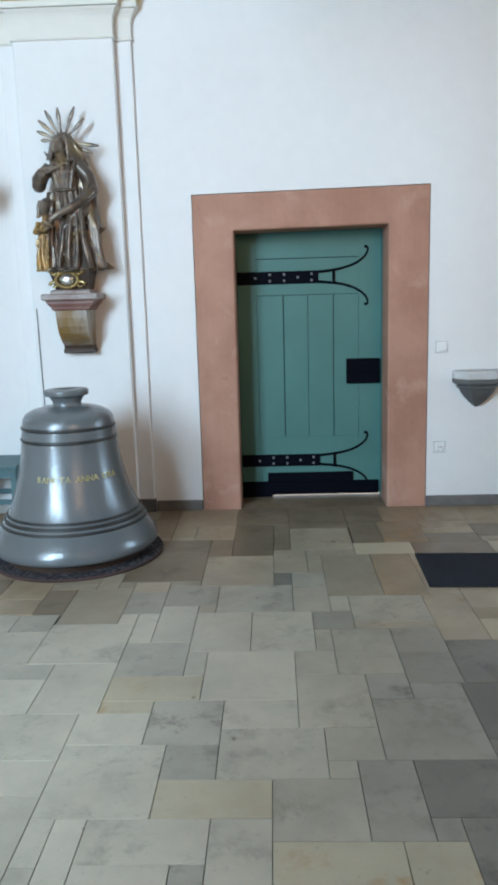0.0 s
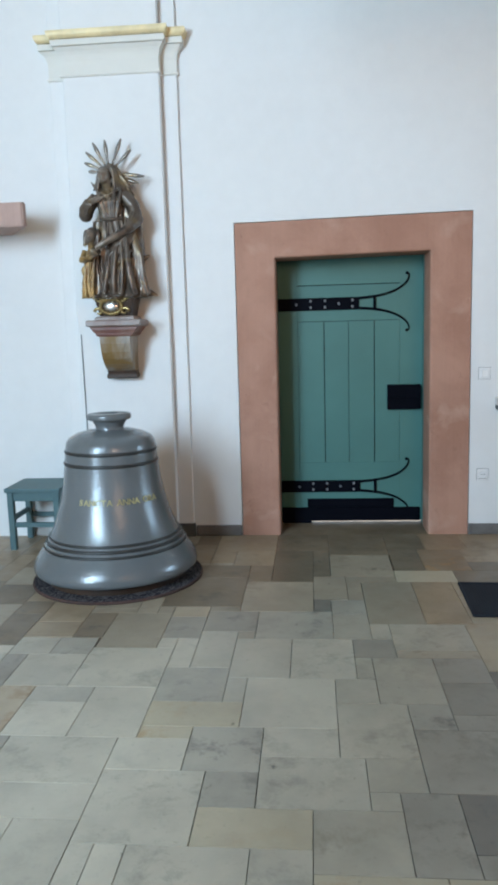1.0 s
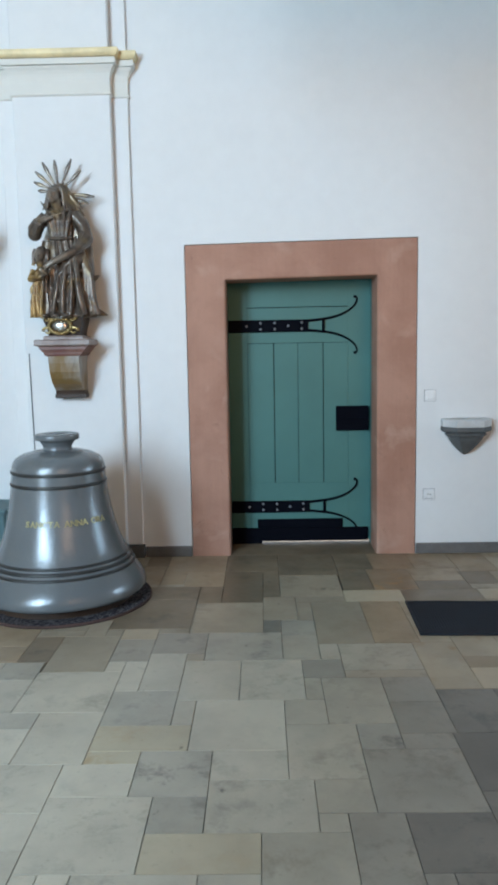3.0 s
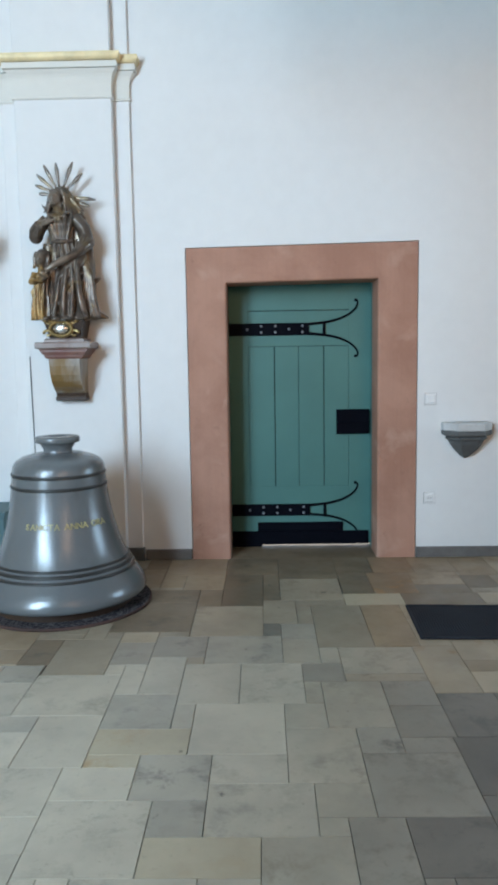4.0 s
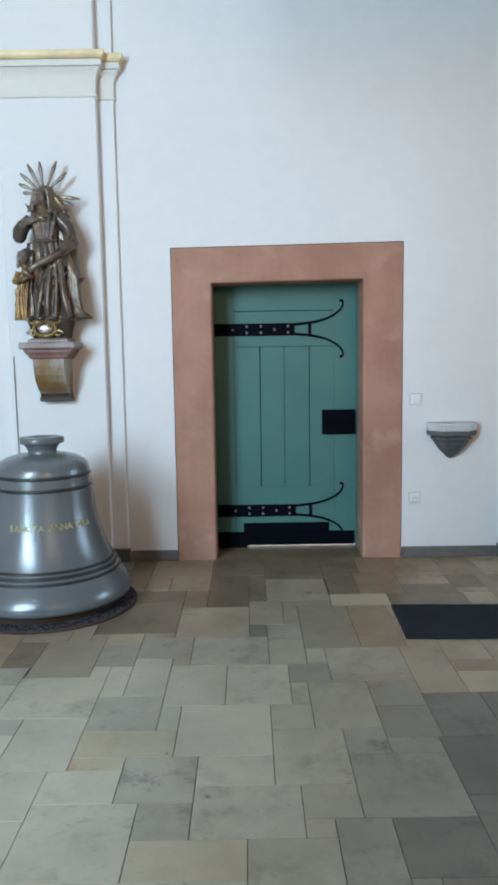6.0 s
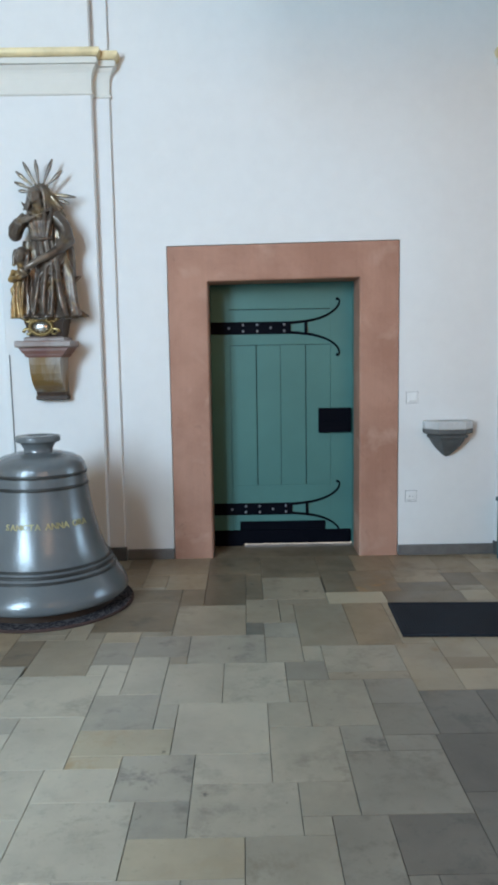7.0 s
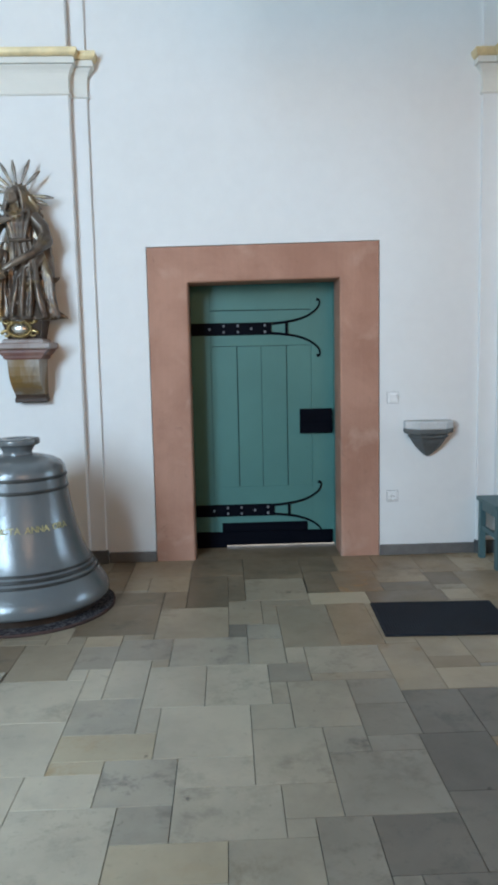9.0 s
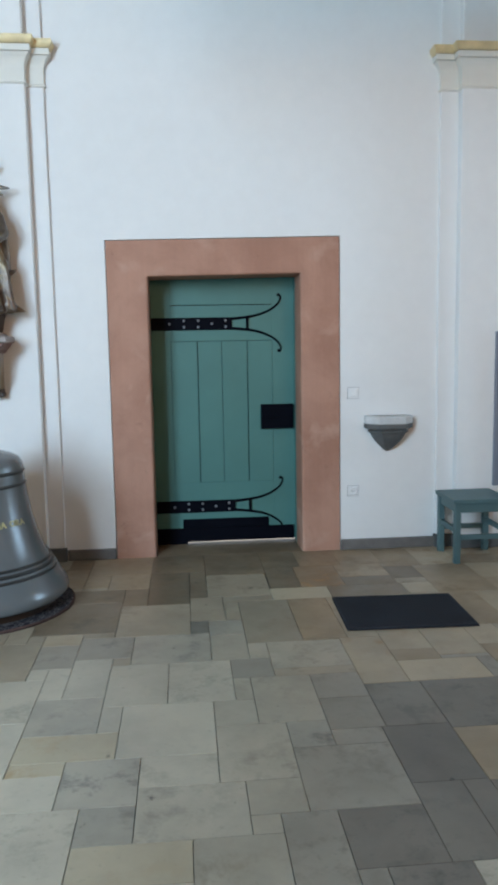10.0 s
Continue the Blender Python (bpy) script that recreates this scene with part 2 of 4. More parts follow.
def tube(bm, path, radii, sides=8, flat=1.0):
    """A swept tube along points; flat squeezes it along y."""
    pts = [Vector(p) for p in path]
    if isinstance(radii, (int, float)):
        radii = [radii] * len(pts)
    rings = []
    for i, p in enumerate(pts):
        way = (pts[min(i + 1, len(pts) - 1)] - pts[max(i - 1, 0)]).normalized()
        side = way.cross(Vector((0, 1, 0)))
        side = side.normalized() if side.length > 0.05 else Vector((1, 0, 0))
        up = way.cross(side).normalized()
        rings.append([bm.verts.new(p + side * math.cos(a) * radii[i] + up * math.sin(a) * radii[i] * flat) for a in (2 * math.pi * k / sides for k in range(sides))])
    for a, b in zip(rings, rings[1:]):
        for k in range(sides):
            bm.faces.new((a[k], a[(k + 1) % sides], b[(k + 1) % sides], b[k]))
    bm.faces.new(rings[0])
    bm.faces.new(rings[-1])
    return bm


def bezier(a, b, c, d, steps=12):
    a, b, c, d = (Vector(p) for p in (a, b, c, d))
    return [a * (1 - t) ** 3 + b * 3 * t * (1 - t) ** 2 + c * 3 * t * t * (1 - t) + d * t ** 3 for t in (k / steps for k in range(steps + 1))]


def loft(bm, rings):
    made = [[bm.verts.new(p) for p in ring] for ring in rings]
    n = len(made[0])
    for a, b in zip(made, made[1:]):
        for k in range(n):
            bm.faces.new((a[k], a[(k + 1) % n], b[(k + 1) % n], b[k]))
    bm.faces.new(made[0])
    bm.faces.new(made[-1])
    return bm


# ---- the room ----
WEST, EAST, SOUTH, TOP = -4.5, 6.0, -10.0, 8.0
SKEW = 0.014  # rise of the old lintel along its length


def wall_piece(name, bm, label, material=None):
    return tagged(part(name, bm, material or WHITE), label, "wall", kind="structure")


bm = boxed(WEST, -0.8455, 0, 0.7, 0, TOP)
box(bm, 0.8455, EAST, 0, 0.7, 0, TOP)
box(bm, -0.8455, 0.8455, 0, 0.7, 2.3255, TOP)
for v in bm.verts:
    if abs(v.co.z - 2.3255) < 0.001:
        v.co.z += SKEW * v.co.x
wall_piece("wall_north", bm, "white limewashed church wall with a stone door surround")


def wall_with_window(name, fixed, along, a0, a1, w0, w1, z0, z1, out):
    """A wall with one opening. along: the axis it runs on; fixed: its inner face; out: the way its thickness goes."""
    bm = bmesh.new()
    f0, f1 = sorted((fixed, fixed + out))
    for b0, b1, c0, c1 in ((a0, w0, 0, TOP), (w1, a1, 0, TOP), (w0, w1, 0, z0), (w0, w1, z1, TOP)):
        if along == "x":
            box(bm, b0, b1, f0, f1, c0, c1)
        else:
            box(bm, f0, f1, b0, b1, c0, c1)
    return wall_piece(name, bm, "unseen wall with a window opening, ochre to bounce warm light", WARM)


wall_with_window("wall_west", WEST, "y", SOUTH - 0.5, 0.7, -8.2, -6.6, 1.1, 3.9, -0.5)
wall_with_window("wall_east", EAST, "y", SOUTH - 0.5, 0.7, -1.1, -0.4, 1.2, 2.8, 0.5)
bm = bmesh.new()
# The wide right-hand opening is added for the amber fill lamp.
for x0, x1, z0, z1 in ((WEST, -4.25, 0, TOP), (-3.15, 0.8, 0, TOP), (4.0, EAST, 0, TOP), (0.8, 4.0, 0, 2.2), (0.8, 4.0, 4.0, TOP), (-4.25, -3.15, 0, 3.2), (-4.25, -3.15, 6.2, TOP)):
    box(bm, x0, x1, SOUTH - 0.5, SOUTH, z0, z1)
wall_piece("wall_south", bm, "unseen wall with a window opening, ochre to bounce warm light", WARM)
# Added unseen behind the camera: gallery and screens that shade the right side
tagged(part("gallery", boxed(-1.2, EAST, SOUTH, -3.0, 3.92, 4.22), OAK), "unseen brown slab added to shade the upper right wall", "gallery", kind="structure")
tagged(part("gallery_beam", boxed(0.3, EAST, -2.999, -2.4, 3.5, 4.22), OAK), "unseen brown beam added to shade the upper right wall", "beam", kind="structure")
tagged(part("wall_screen", boxed(-2.05, 0.1, -6.5, -6.3, 0, 2.97), OAK), "unseen brown screen added to shade the right-hand floor", "screen", kind="structure")
tagged(part("wall_screen", boxed(0.1, EAST, -6.5, -6.3, 0, 2.02), OAK), "low unseen brown screen added to shade the right-hand floor", "screen", kind="structure")
tagged(part("ceiling", boxed(WEST - 0.5, EAST + 0.5, SOUTH - 0.5, 0.7, TOP, TOP + 0.3), CEIL), "plain white plaster ceiling", "ceiling", kind="structure")
floor = tagged(part("floor", boxed(WEST - 0.5, EAST + 0.5, SOUTH - 0.5, 0.38, -0.2, -0.012), MORTAR), "church floor of worn limestone slabs in mixed sizes", "floor", kind="structure")
tagged(part("ground", boxed(-60, 60, 0.38, 90, -0.25, -0.006), PALESTONE), "pale paved ground outside behind the door", "ground", kind="structure")

# skirting of grey stone along the wall
for x0, x1 in ((-1.195, -0.846), (0.846, 1.583)):
    tagged(part("baseboard", boxed(x0, x1, -0.022, 0.0, 0, 0.08, bevel=0.004), SKIRT), "low dark grey stone skirting along the white wall", "skirting", "stone skirtings", "structure")


# ---- pilasters with cornice ----
FACE = -0.10  # front of the pilaster shafts


def pilaster(x, half, lift, tall):
    """A two-stepped white pilaster with a moulded cornice, its middle at x; half: half the shaft's width; lift, tall: where the cornice sits and its extra height."""
    root = tagged(empty("pilaster", x, 0, 0), "white stepped pilaster with a gilded moulded cornice", "pilaster", "pilasters", "structure")

    def add(name, bm, material, label=""):
        return part(name, bm, material, root, label)

    add("back_strip", boxed(-0.455, 0.455, -0.03, 0.0, 0.1, TOP, bevel=0.004), WHITE)
    add("shaft", boxed(-half, half, FACE, -0.03, 0.1, TOP, bevel=0.006), WHITE)
    bm = boxed(-0.465, 0.465, -0.045, 0.0, 0.0, 0.1, bevel=0.004)
    box(bm, -half - 0.01, half + 0.01, FACE - 0.015, -0.045, 0.0, 0.1, bevel=0.004)
    add("plinth", bm, GREYSTONE, "dark grey stone plinth")
    # cornice mouldings: how far they stand out, and at what height
    for name, rise, material, label in (
        ("necking", ((0.003, 3.298), (0.013, 3.303), (0.014, 3.312), (0.004, 3.318)), CREAM, ""),
        ("frieze", ((0.004, 3.318), (0.004, 3.400), (0.007, 3.422)), CREAM, ""),
        ("cavetto", ((0.007, 3.422), (0.012, 3.440), (0.022, 3.458), (0.038, 3.475), (0.044, 3.484)), CREAM, ""),
        ("corona", ((0.050, 3.487), (0.056, 3.489), (0.056, 3.522), (0.052, 3.527)), CREAM, ""),
        ("gilded_moulding", ((0.058, 3.529), (0.064, 3.534), (0.073, 3.548), (0.078, 3.562), (0.078, 3.578), (0.066, 3.584), (0.03, 3.588)), PALEGOLD, "pale gilded top moulding"),
    ):
        bm = bmesh.new()
        for wide, y0, y1 in ((0.455, -0.03, 0.0), (half, FACE, 0.0)):
            rings = []
            for out, z in rise:
                h, z = wide + out, z + lift + tall * min(1.0, max(0.0, (z - 3.41) / 0.12))
                rings.append([(-h, y1, z), (-h, y0 - out, z), (h, y0 - out, z), (h, y1, z)])
            loft(bm, rings)
        add(name, bm, material, label)
    return root


pilaster(-1.667, 0.342, 0.028, 0.008)
pilaster(2.03, 0.325, 0.034, 0.008)

# ---- the door in its sandstone surround ----
def stone_surround():
    root = tagged(empty("door_surround", 0, 0, 0), "red sandstone surround of the church door", "door surround", kind="structure")
    soft = [(0.018 - 0.018 * math.sin(a), 0.018 - 0.018 * math.cos(a)) for a in (radians(15 * k) for k in range(7))]
    for side, ends in ((-1, (0.0, 0.62, 1.20, 1.78, 2.064)), (1, (0.0, 0.66, 1.12, 1.74, 2.064))):
        plan = [(0.84, 0.27), (0.84, -0.005), (0.837, -0.008)] + [(0.552 + a, -0.008 + b) for a, b in soft[::-1]][::-1] + [(0.552, 0.27)]
        for z0, z1 in zip(ends, ends[1:]):
            part("jamb_stone", loft(bmesh.new(), [[(side * x, y, z + (SKEW * side * x if z > 2 else 0)) for x, y in plan] for z in (z0, z1)]), SAND, root)
    cut = [(0.27, 2.32), (-0.005, 2.32), (-0.008, 2.317)] + [(-0.008 + b, 2.064 + a) for a, b in soft] + [(0.27, 2.064)]
    part("lintel_stone", loft(bmesh.new(), [[(x, y, z + SKEW * x) for y, z in cut] for x in (-0.552, 0.552)]), SAND, root)
    plain = [(0.27, 2.32), (-0.005, 2.32), (-0.008, 2.317), (-0.008, 2.064), (0.27, 2.064)]
    for x0, x1 in ((-0.84, -0.552), (0.552, 0.84)):
        part("corner_stone", loft(bmesh.new(), [[(x, y, z + SKEW * x) for y, z in plain] for x in (x0, x1)]), SAND, root)
    return root


stone_surround()


def strap_hinge(parent, z, name):
    """A black iron strap with a forked, scrolled end and studs."""
    y = 0.402
    h = 0.047
    strap = part(name, boxed(-0.56, 0.07, y, y + 0.016, z - h, z + h, bevel=0.003), IRON, parent, "black forged strap hinge with a forked scroll")
    for s in (1, -1):
        bm = bmesh.new()
        arm = bezier((0.06, y + 0.008, z + s * 0.036), (0.20, y + 0.008, z + s * 0.046), (0.34, y + 0.008, z + s * 0.06), (0.425, y + 0.008, z + s * 0.145), 12)
        hook = bezier((0.425, y + 0.008, z + s * 0.145), (0.448, y + 0.008, z + s * 0.172), (0.46, y + 0.008, z + s * 0.215), (0.434, y + 0.008, z + s * 0.218), 8)
        pts = arm + hook[1:]
        tube(bm, pts, [0.0105 - 0.0055 * k / (len(pts) - 1) for k in range(len(pts))], 8)
        ball(bm, (0.432, y + 0.006, z + s * 0.214), (0.012, 0.009, 0.012), u=10, v=6)
        part("scroll_arm", bm, IRON, strap, smooth=True)
    part("collar", boxed(0.178, 0.197, y - 0.004, y + 0.016, z - 0.058, z + 0.058, bevel=0.003), IRON, strap)
    for x, offs in ((-0.41, (0.0,)), (-0.30, (0.024, -0.024)), (-0.19, (0.024, -0.024)), (-0.085, (0.0,)), (0.02, (0.024, -0.024))):
        for o in offs:
            part("stud", ball(bmesh.new(), (x, y, z + o), (0.011, 0.007, 0.011), u=10, v=6), STUD, strap, smooth=True)
    return strap


def plank_door():
    root = tagged(empty("door_1", 0, 0.355, 0), "closed green painted plank door with black iron fittings", "door", kind="structure")
    off = Matrix.Translation((0, -0.42, 0))

    def add(name, bm, material, parent=root, label="", smooth=False):
        bmesh.ops.transform(bm, matrix=off, verts=bm.verts)
        return part(name, bm, material, parent, label, smooth)

    add("backing_board", boxed(-0.59, 0.57, 0.436, 0.47, 0.028, 2.10), DARKGAP)
    for name, x0, x1, z0, z1 in (
        ("stile", -0.59, -0.405, 0.018, 2.10), ("stile", 0.381, 0.57, 0.018, 2.10),
        ("rail", -0.405, 0.381, 1.873, 2.10), ("rail", -0.405, 0.381, 1.598, 1.873), ("rail", -0.405, 0.381, 0.018, 0.49),
        ("plank", -0.405, -0.2, 0.49, 1.598), ("plank", -0.2, -0.012, 0.49, 1.598), ("plank", -0.012, 0.186, 0.49, 1.598), ("plank", 0.186, 0.381, 0.49, 1.598),
    ):
        wide = {-0.2: 0.0032, 0.186: 0.003, 1.873: 0.0026, 0.49: 0.0001, 2.10: 0.0, 1.598: 0.0015}
        if name != "plank":
            wide[-0.405], wide[0.381] = 0.0, 0.0
        a, b, c, d = (wide.get(v, 0.0015) for v in (x0, x1, z0, z1))
        add(name, boxed(x0 + a, x1 - b, 0.42, 0.437, z0 + c, z1 - d, bevel=0.0012), GREEN)
    for x0, x1 in ((-0.615, -0.552), (0.552, 0.615)):
        add("frame_post", boxed(x0, x1, 0.337, 0.47, 0.0, 2.12, bevel=0.003), GREEN)
    add("frame_head", boxed(-0.552, 0.552, 0.337, 0.47, 2.09, 2.14, bevel=0.003), GREEN)
    for z in (1.731, 0.30):
        hinge = strap_hinge(root, z, "strap_hinge")
        hinge.matrix_parent_inverse = off
    lock = add("lock_box", boxed(0.283, 0.537, 0.385, 0.42, 0.908, 1.10, bevel=0.004), IRON, label="black iron lock box")
    add("lock_ridge", boxed(0.295, 0.537, 0.379, 0.386, 0.992, 1.003, bevel=0.002), IRON, lock)
    add("kick_plate", boxed(-0.348, 0.335, 0.407, 0.42, 0.128, 0.198, bevel=0.002), IRON, label="black kick plate")
    add("kick_rail", boxed(-0.552, 0.537, 0.403, 0.42, 0.018, 0.126, bevel=0.002), IRON, label="black weather rail")
    add("sill_block", boxed(-0.552, -0.315, 0.405, 0.45, 0.0, 0.022), IRON)
    return root


plank_door()


# ---- bell on its round rug ----
BELL = (-1.572, -0.95)
PROFILE = [(0.455, 0.074), (0.496, 0.074), (0.511, 0.083), (0.518, 0.103), (0.514, 0.130), (0.497, 0.166), (0.472, 0.205), (0.443, 0.248), (0.413, 0.298),
           (0.386, 0.350), (0.360, 0.420), (0.337, 0.500), (0.317, 0.580), (0.302, 0.660), (0.292, 0.740), (0.286, 0.800), (0.282, 0.848),
           (0.275, 0.882), (0.256, 0.911), (0.214, 0.934), (0.150, 0.951), (0.095, 0.960)]


def bell_radius(z):
    for (r0, z0), (r1, z1) in zip(PROFILE[1:], PROFILE[2:]):
        if z0 <= z <= z1:
            return r0 + (r1 - r0) * (z - z0) / (z1 - z0)
    return 0.3


def church_bell():
    root = tagged(empty("church_bell", BELL[0], BELL[1], 0.018), "large grey bronze church bell with gilt lettering on a rug", "bell")
    lift = Matrix.Translation((0, 0, -0.018))

    def add(name, bm, material, parent=root, label="", smooth=True):
        bmesh.ops.transform(bm, matrix=lift, verts=bm.verts)
        return part(name, bm, material, parent, label, smooth)

    body = add("body", lathe(bmesh.new(), PROFILE, steps=96), BRONZE)
    for z, h in ((0.832, 0.006), (0.760, 0.006), (0.302, 0.005), (0.273, 0.006), (0.243, 0.005)):
        r = bell_radius(z)
        add("ring", lathe(bmesh.new(), [(r - 0.01, z - 2.2 * h), (r + 0.002, z - 1.6 * h), (r + 0.007, z), (r + 0.002, z + 1.6 * h), (r - 0.01, z + 2.2 * h)], steps=96, close=False), GROOVE, body, "dark raised ring")
    crown = [(0.094, 0.950), (0.089, 0.962), (0.086, 0.972), (0.092, 0.988), (0.103, 1.004), (0.108, 1.017), (0.129, 1.019), (0.134, 1.022), (0.1355, 1.027), (0.1355, 1.047), (0.134, 1.052), (0.129, 1.055), (0.052, 1.056), (0.050, 1.051), (0.02, 1.050)]
    add("crown", lathe(bmesh.new(), crown, steps=64), BRONZE, label="flared round crown plate")
    add("support_ring", lathe(bmesh.new(), [(0.38, 0.018), (0.435, 0.018), (0.435, 0.078), (0.38, 0.078)], steps=64), WOODDARK, label="dark wooden ring under the lip", smooth=False)
    # lettering round the waist
    words = "SANCTA ANNA ORA"
    angle = -20.5
    for ch in words:
        if ch == " ":
            angle += 4.2
            continue
        z = 0.55
        curve = bpy.data.curves.new("letter", "FONT")
        curve.body, curve.size, curve.extrude, curve.align_x, curve.align_y = ch, 0.05, 0.002, "CENTER", "CENTER"
        curve.resolution_u = 3
        curve.offset = 0.0013
        tmp = bpy.data.objects.new("letter", curve)
        scene.collection.objects.link(tmp)
        bpy.context.view_layer.update()
        me = bpy.data.meshes.new_from_object(tmp.evaluated_get(bpy.context.evaluated_depsgraph_get()))
        bpy.data.objects.remove(tmp)
        me.materials.clear()
        me.materials.append(LETTER)
        r = bell_radius(z) + 0.003
        a = radians(angle)
        lean = math.degrees(math.atan2(0.025, 0.1))
        ob = new("letter", me)
        ob.parent = body
        ob.matrix_local = Matrix.Translation((r * math.sin(a), -r * math.cos(a), z - 0.018)) @ pose(0, 0, 0, 90 - lean, 0, math.degrees(a))
        angle += 6.3
    return root


def round_rug():
    n = Nodes("rug_pile")
    cell = n.add("ShaderNodeTexVoronoi")
    cell.feature = "DISTANCE_TO_EDGE"
    cell.inputs["Scale"].default_value = 34
    warp = n.noise(9, 3)
    add = n.add("ShaderNodeVectorMath")
    add.operation = "MULTIPLY_ADD"
    n.join(warp, add.inputs[0])
    add.inputs[1].default_value = (0.12, 0.12, 0)
    n.join(n.place, add.inputs[2])
    n.join(add.outputs[0], cell.inputs["Vector"])
    c = n.ramp(cell.outputs[0], (0.05, (0.13, 0.12, 0.12)), (0.14, (0.03, 0.026, 0.032)))
    pile = n.finish(c, 0.95, 0, n.noise(260, 3), 0.5, 0.004, 0.1)
    root = tagged(empty("round_rug", BELL[0] + 0.01, BELL[1], 0), "round dark patterned rug with a reddish bound edge", "rug")
    part("carpet", lathe(bmesh.new(), [(0.01, 0.0), (0.532, 0.0), (0.534, 0.008), (0.527, 0.016), (0.01, 0.018)], steps=96), pile, root, smooth=False)
    bm = lathe(bmesh.new(), [(0.532, 0.0), (0.538, 0.0), (0.540, 0.008), (0.538, 0.016), (0.532, 0.018)], steps=96, close=False)
    part("binding", bm, stony("rug_binding", (0.085, 0.045, 0.038), (0.05, 0.03, 0.026), 20, 0.9), root, "reddish brown bound edge", True)
    return root


round_rug()
church_bell()


# ---- statue on its wall console ----
SX, SY, SZ = -1.677, -0.252, 1.80


def console():
    root = tagged(empty("wall_console", SX + 0.008, FACE, 1.25), "painted marble wall console carrying a carved statue", "console")

    def ring(half, depth, z):
        half *= 0.89
        return [(-half, 0, z), (-half, -depth, z), (half, -depth, z), (half, 0, z)]

    def add(name, rings, material, label=""):
        return part(name, loft(bmesh.new(), [[(x, y, z - 1.25) for x, y, z in r] for r in rings]), material, root, label)

    add("bracket_foot", [ring(0.115, 0.085, 1.228), ring(0.124, 0.098, 1.236), ring(0.124, 0.098, 1.256), ring(0.116, 0.094, 1.264), ring(0.118, 0.10, 1.285)], WOODDARK)
    add("bracket", [ring(0.116, 0.10, 1.285), ring(0.116, 0.135, 1.305), ring(0.116, 0.175, 1.335), ring(0.117, 0.21, 1.375), ring(0.118, 0.232, 1.42), ring(0.119, 0.245, 1.48), ring(0.121, 0.25, 1.53)], MARBLE, "veined ochre and grey marbled bracket")
    add("red_moulding", [ring(0.130, 0.252, 1.53), ring(0.148, 0.256, 1.542), ring(0.150, 0.257, 1.556), ring(0.158, 0.258, 1.558), ring(0.176, 0.262, 1.577), ring(0.188, 0.262, 1.592), ring(0.19, 0.264, 1.60)], REDMARBLE, "dark red marbled moulding")
    add("ledge", [ring(0.205, 0.28, 1.60), ring(0.213, 0.288, 1.608), ring(0.213, 0.288, 1.636), ring(0.206, 0.28, 1.645)], GREYMARBLE, "reddish grey ledge")
    add("upper_step", [ring(0.155, 0.235, 1.645), ring(0.155, 0.235, 1.662), ring(0.14, 0.22, 1.672)], GREYMARBLE)
    add("pedestal_block", [ring(0.125, 0.19, 1.672), ring(0.14, 0.205, 1.74), ring(0.155, 0.22, 1.79), ring(0.155, 0.22, 1.80)], WOODDARK, "dark carved pedestal block")
    bm = bmesh.new()
    for k in range(24):
        a, b = (2 * math.pi * j / 24 for j in (k, k + 1))
        tube(bm, [(-0.02 + 0.076 * math.cos(a), -0.222, 0.488 + 0.052 * math.sin(a)), (-0.02 + 0.076 * math.cos(b), -0.222, 0.488 + 0.052 * math.sin(b))], 0.013, 8)
    for s in (-1, 1):
        for dz in (0.05, -0.035):
            pts = [(-0.02 + s * (0.092 + 0.03 * math.cos(t) * (1 - t / 9)), -0.216, 0.488 + dz + 0.028 * math.sin(t) * (1 - t / 9)) for t in (j * 0.6 for j in range(11))]
            tube(bm, pts, [0.012 - 0.0006 * j for j in range(11)], 8)
    for k in range(9):
        ball(bm, (-0.125 + 0.0265 * k, -0.226, 0.545 + 0.008 * math.sin(2.1 * k)), (0.014, 0.012, 0.012), u=10, v=6)
    part("cartouche", bm, GOLD, root, "gilded scrolled cartouche frame", True)
    part("boss", ball(bmesh.new(), (-0.02, -0.217, 0.488), (0.058, 0.02, 0.039)), SILVER, root, "silvered oval boss", True)
    return root


console()


def robe(bm, sizes, folds, count, slant):
    """Draped cloth: rings of (height, middle x, middle y, half width, half depth) with sharp slanting folds."""
    hs = [v[0] for v in sizes]
    rings = []
    for k in range(61):
        z = hs[-1] * k / 60
        cx, cy, a, b = (float(np.interp(z, hs, [v[j] for v in sizes])) for j in (1, 2, 3, 4))
        deep = float(np.interp(z, [v[0] for v in folds], [v[1] for v in folds]))
        ring = []
        for j in range(120):
            t = 2 * math.pi * j / 120
            q = math.remainder(t, 2 * math.pi)
            u = count * t / 2 + slant * 0.5 * (0.5 - z) * math.cos(t / 2) + 0.5 * math.sin(13 * z + 3 * q) + 0.35 * math.sin(7 * q - 9 * z)
            ridge = (1 - abs(math.sin(u))) ** 1.3
            out = deep * (1.5 * ridge - 0.7)
            ring.append((cx + (a + out) * math.sin(t), cy - (b + out) * math.cos(t), z))
        rings.append(ring)
    loft(bm, rings)


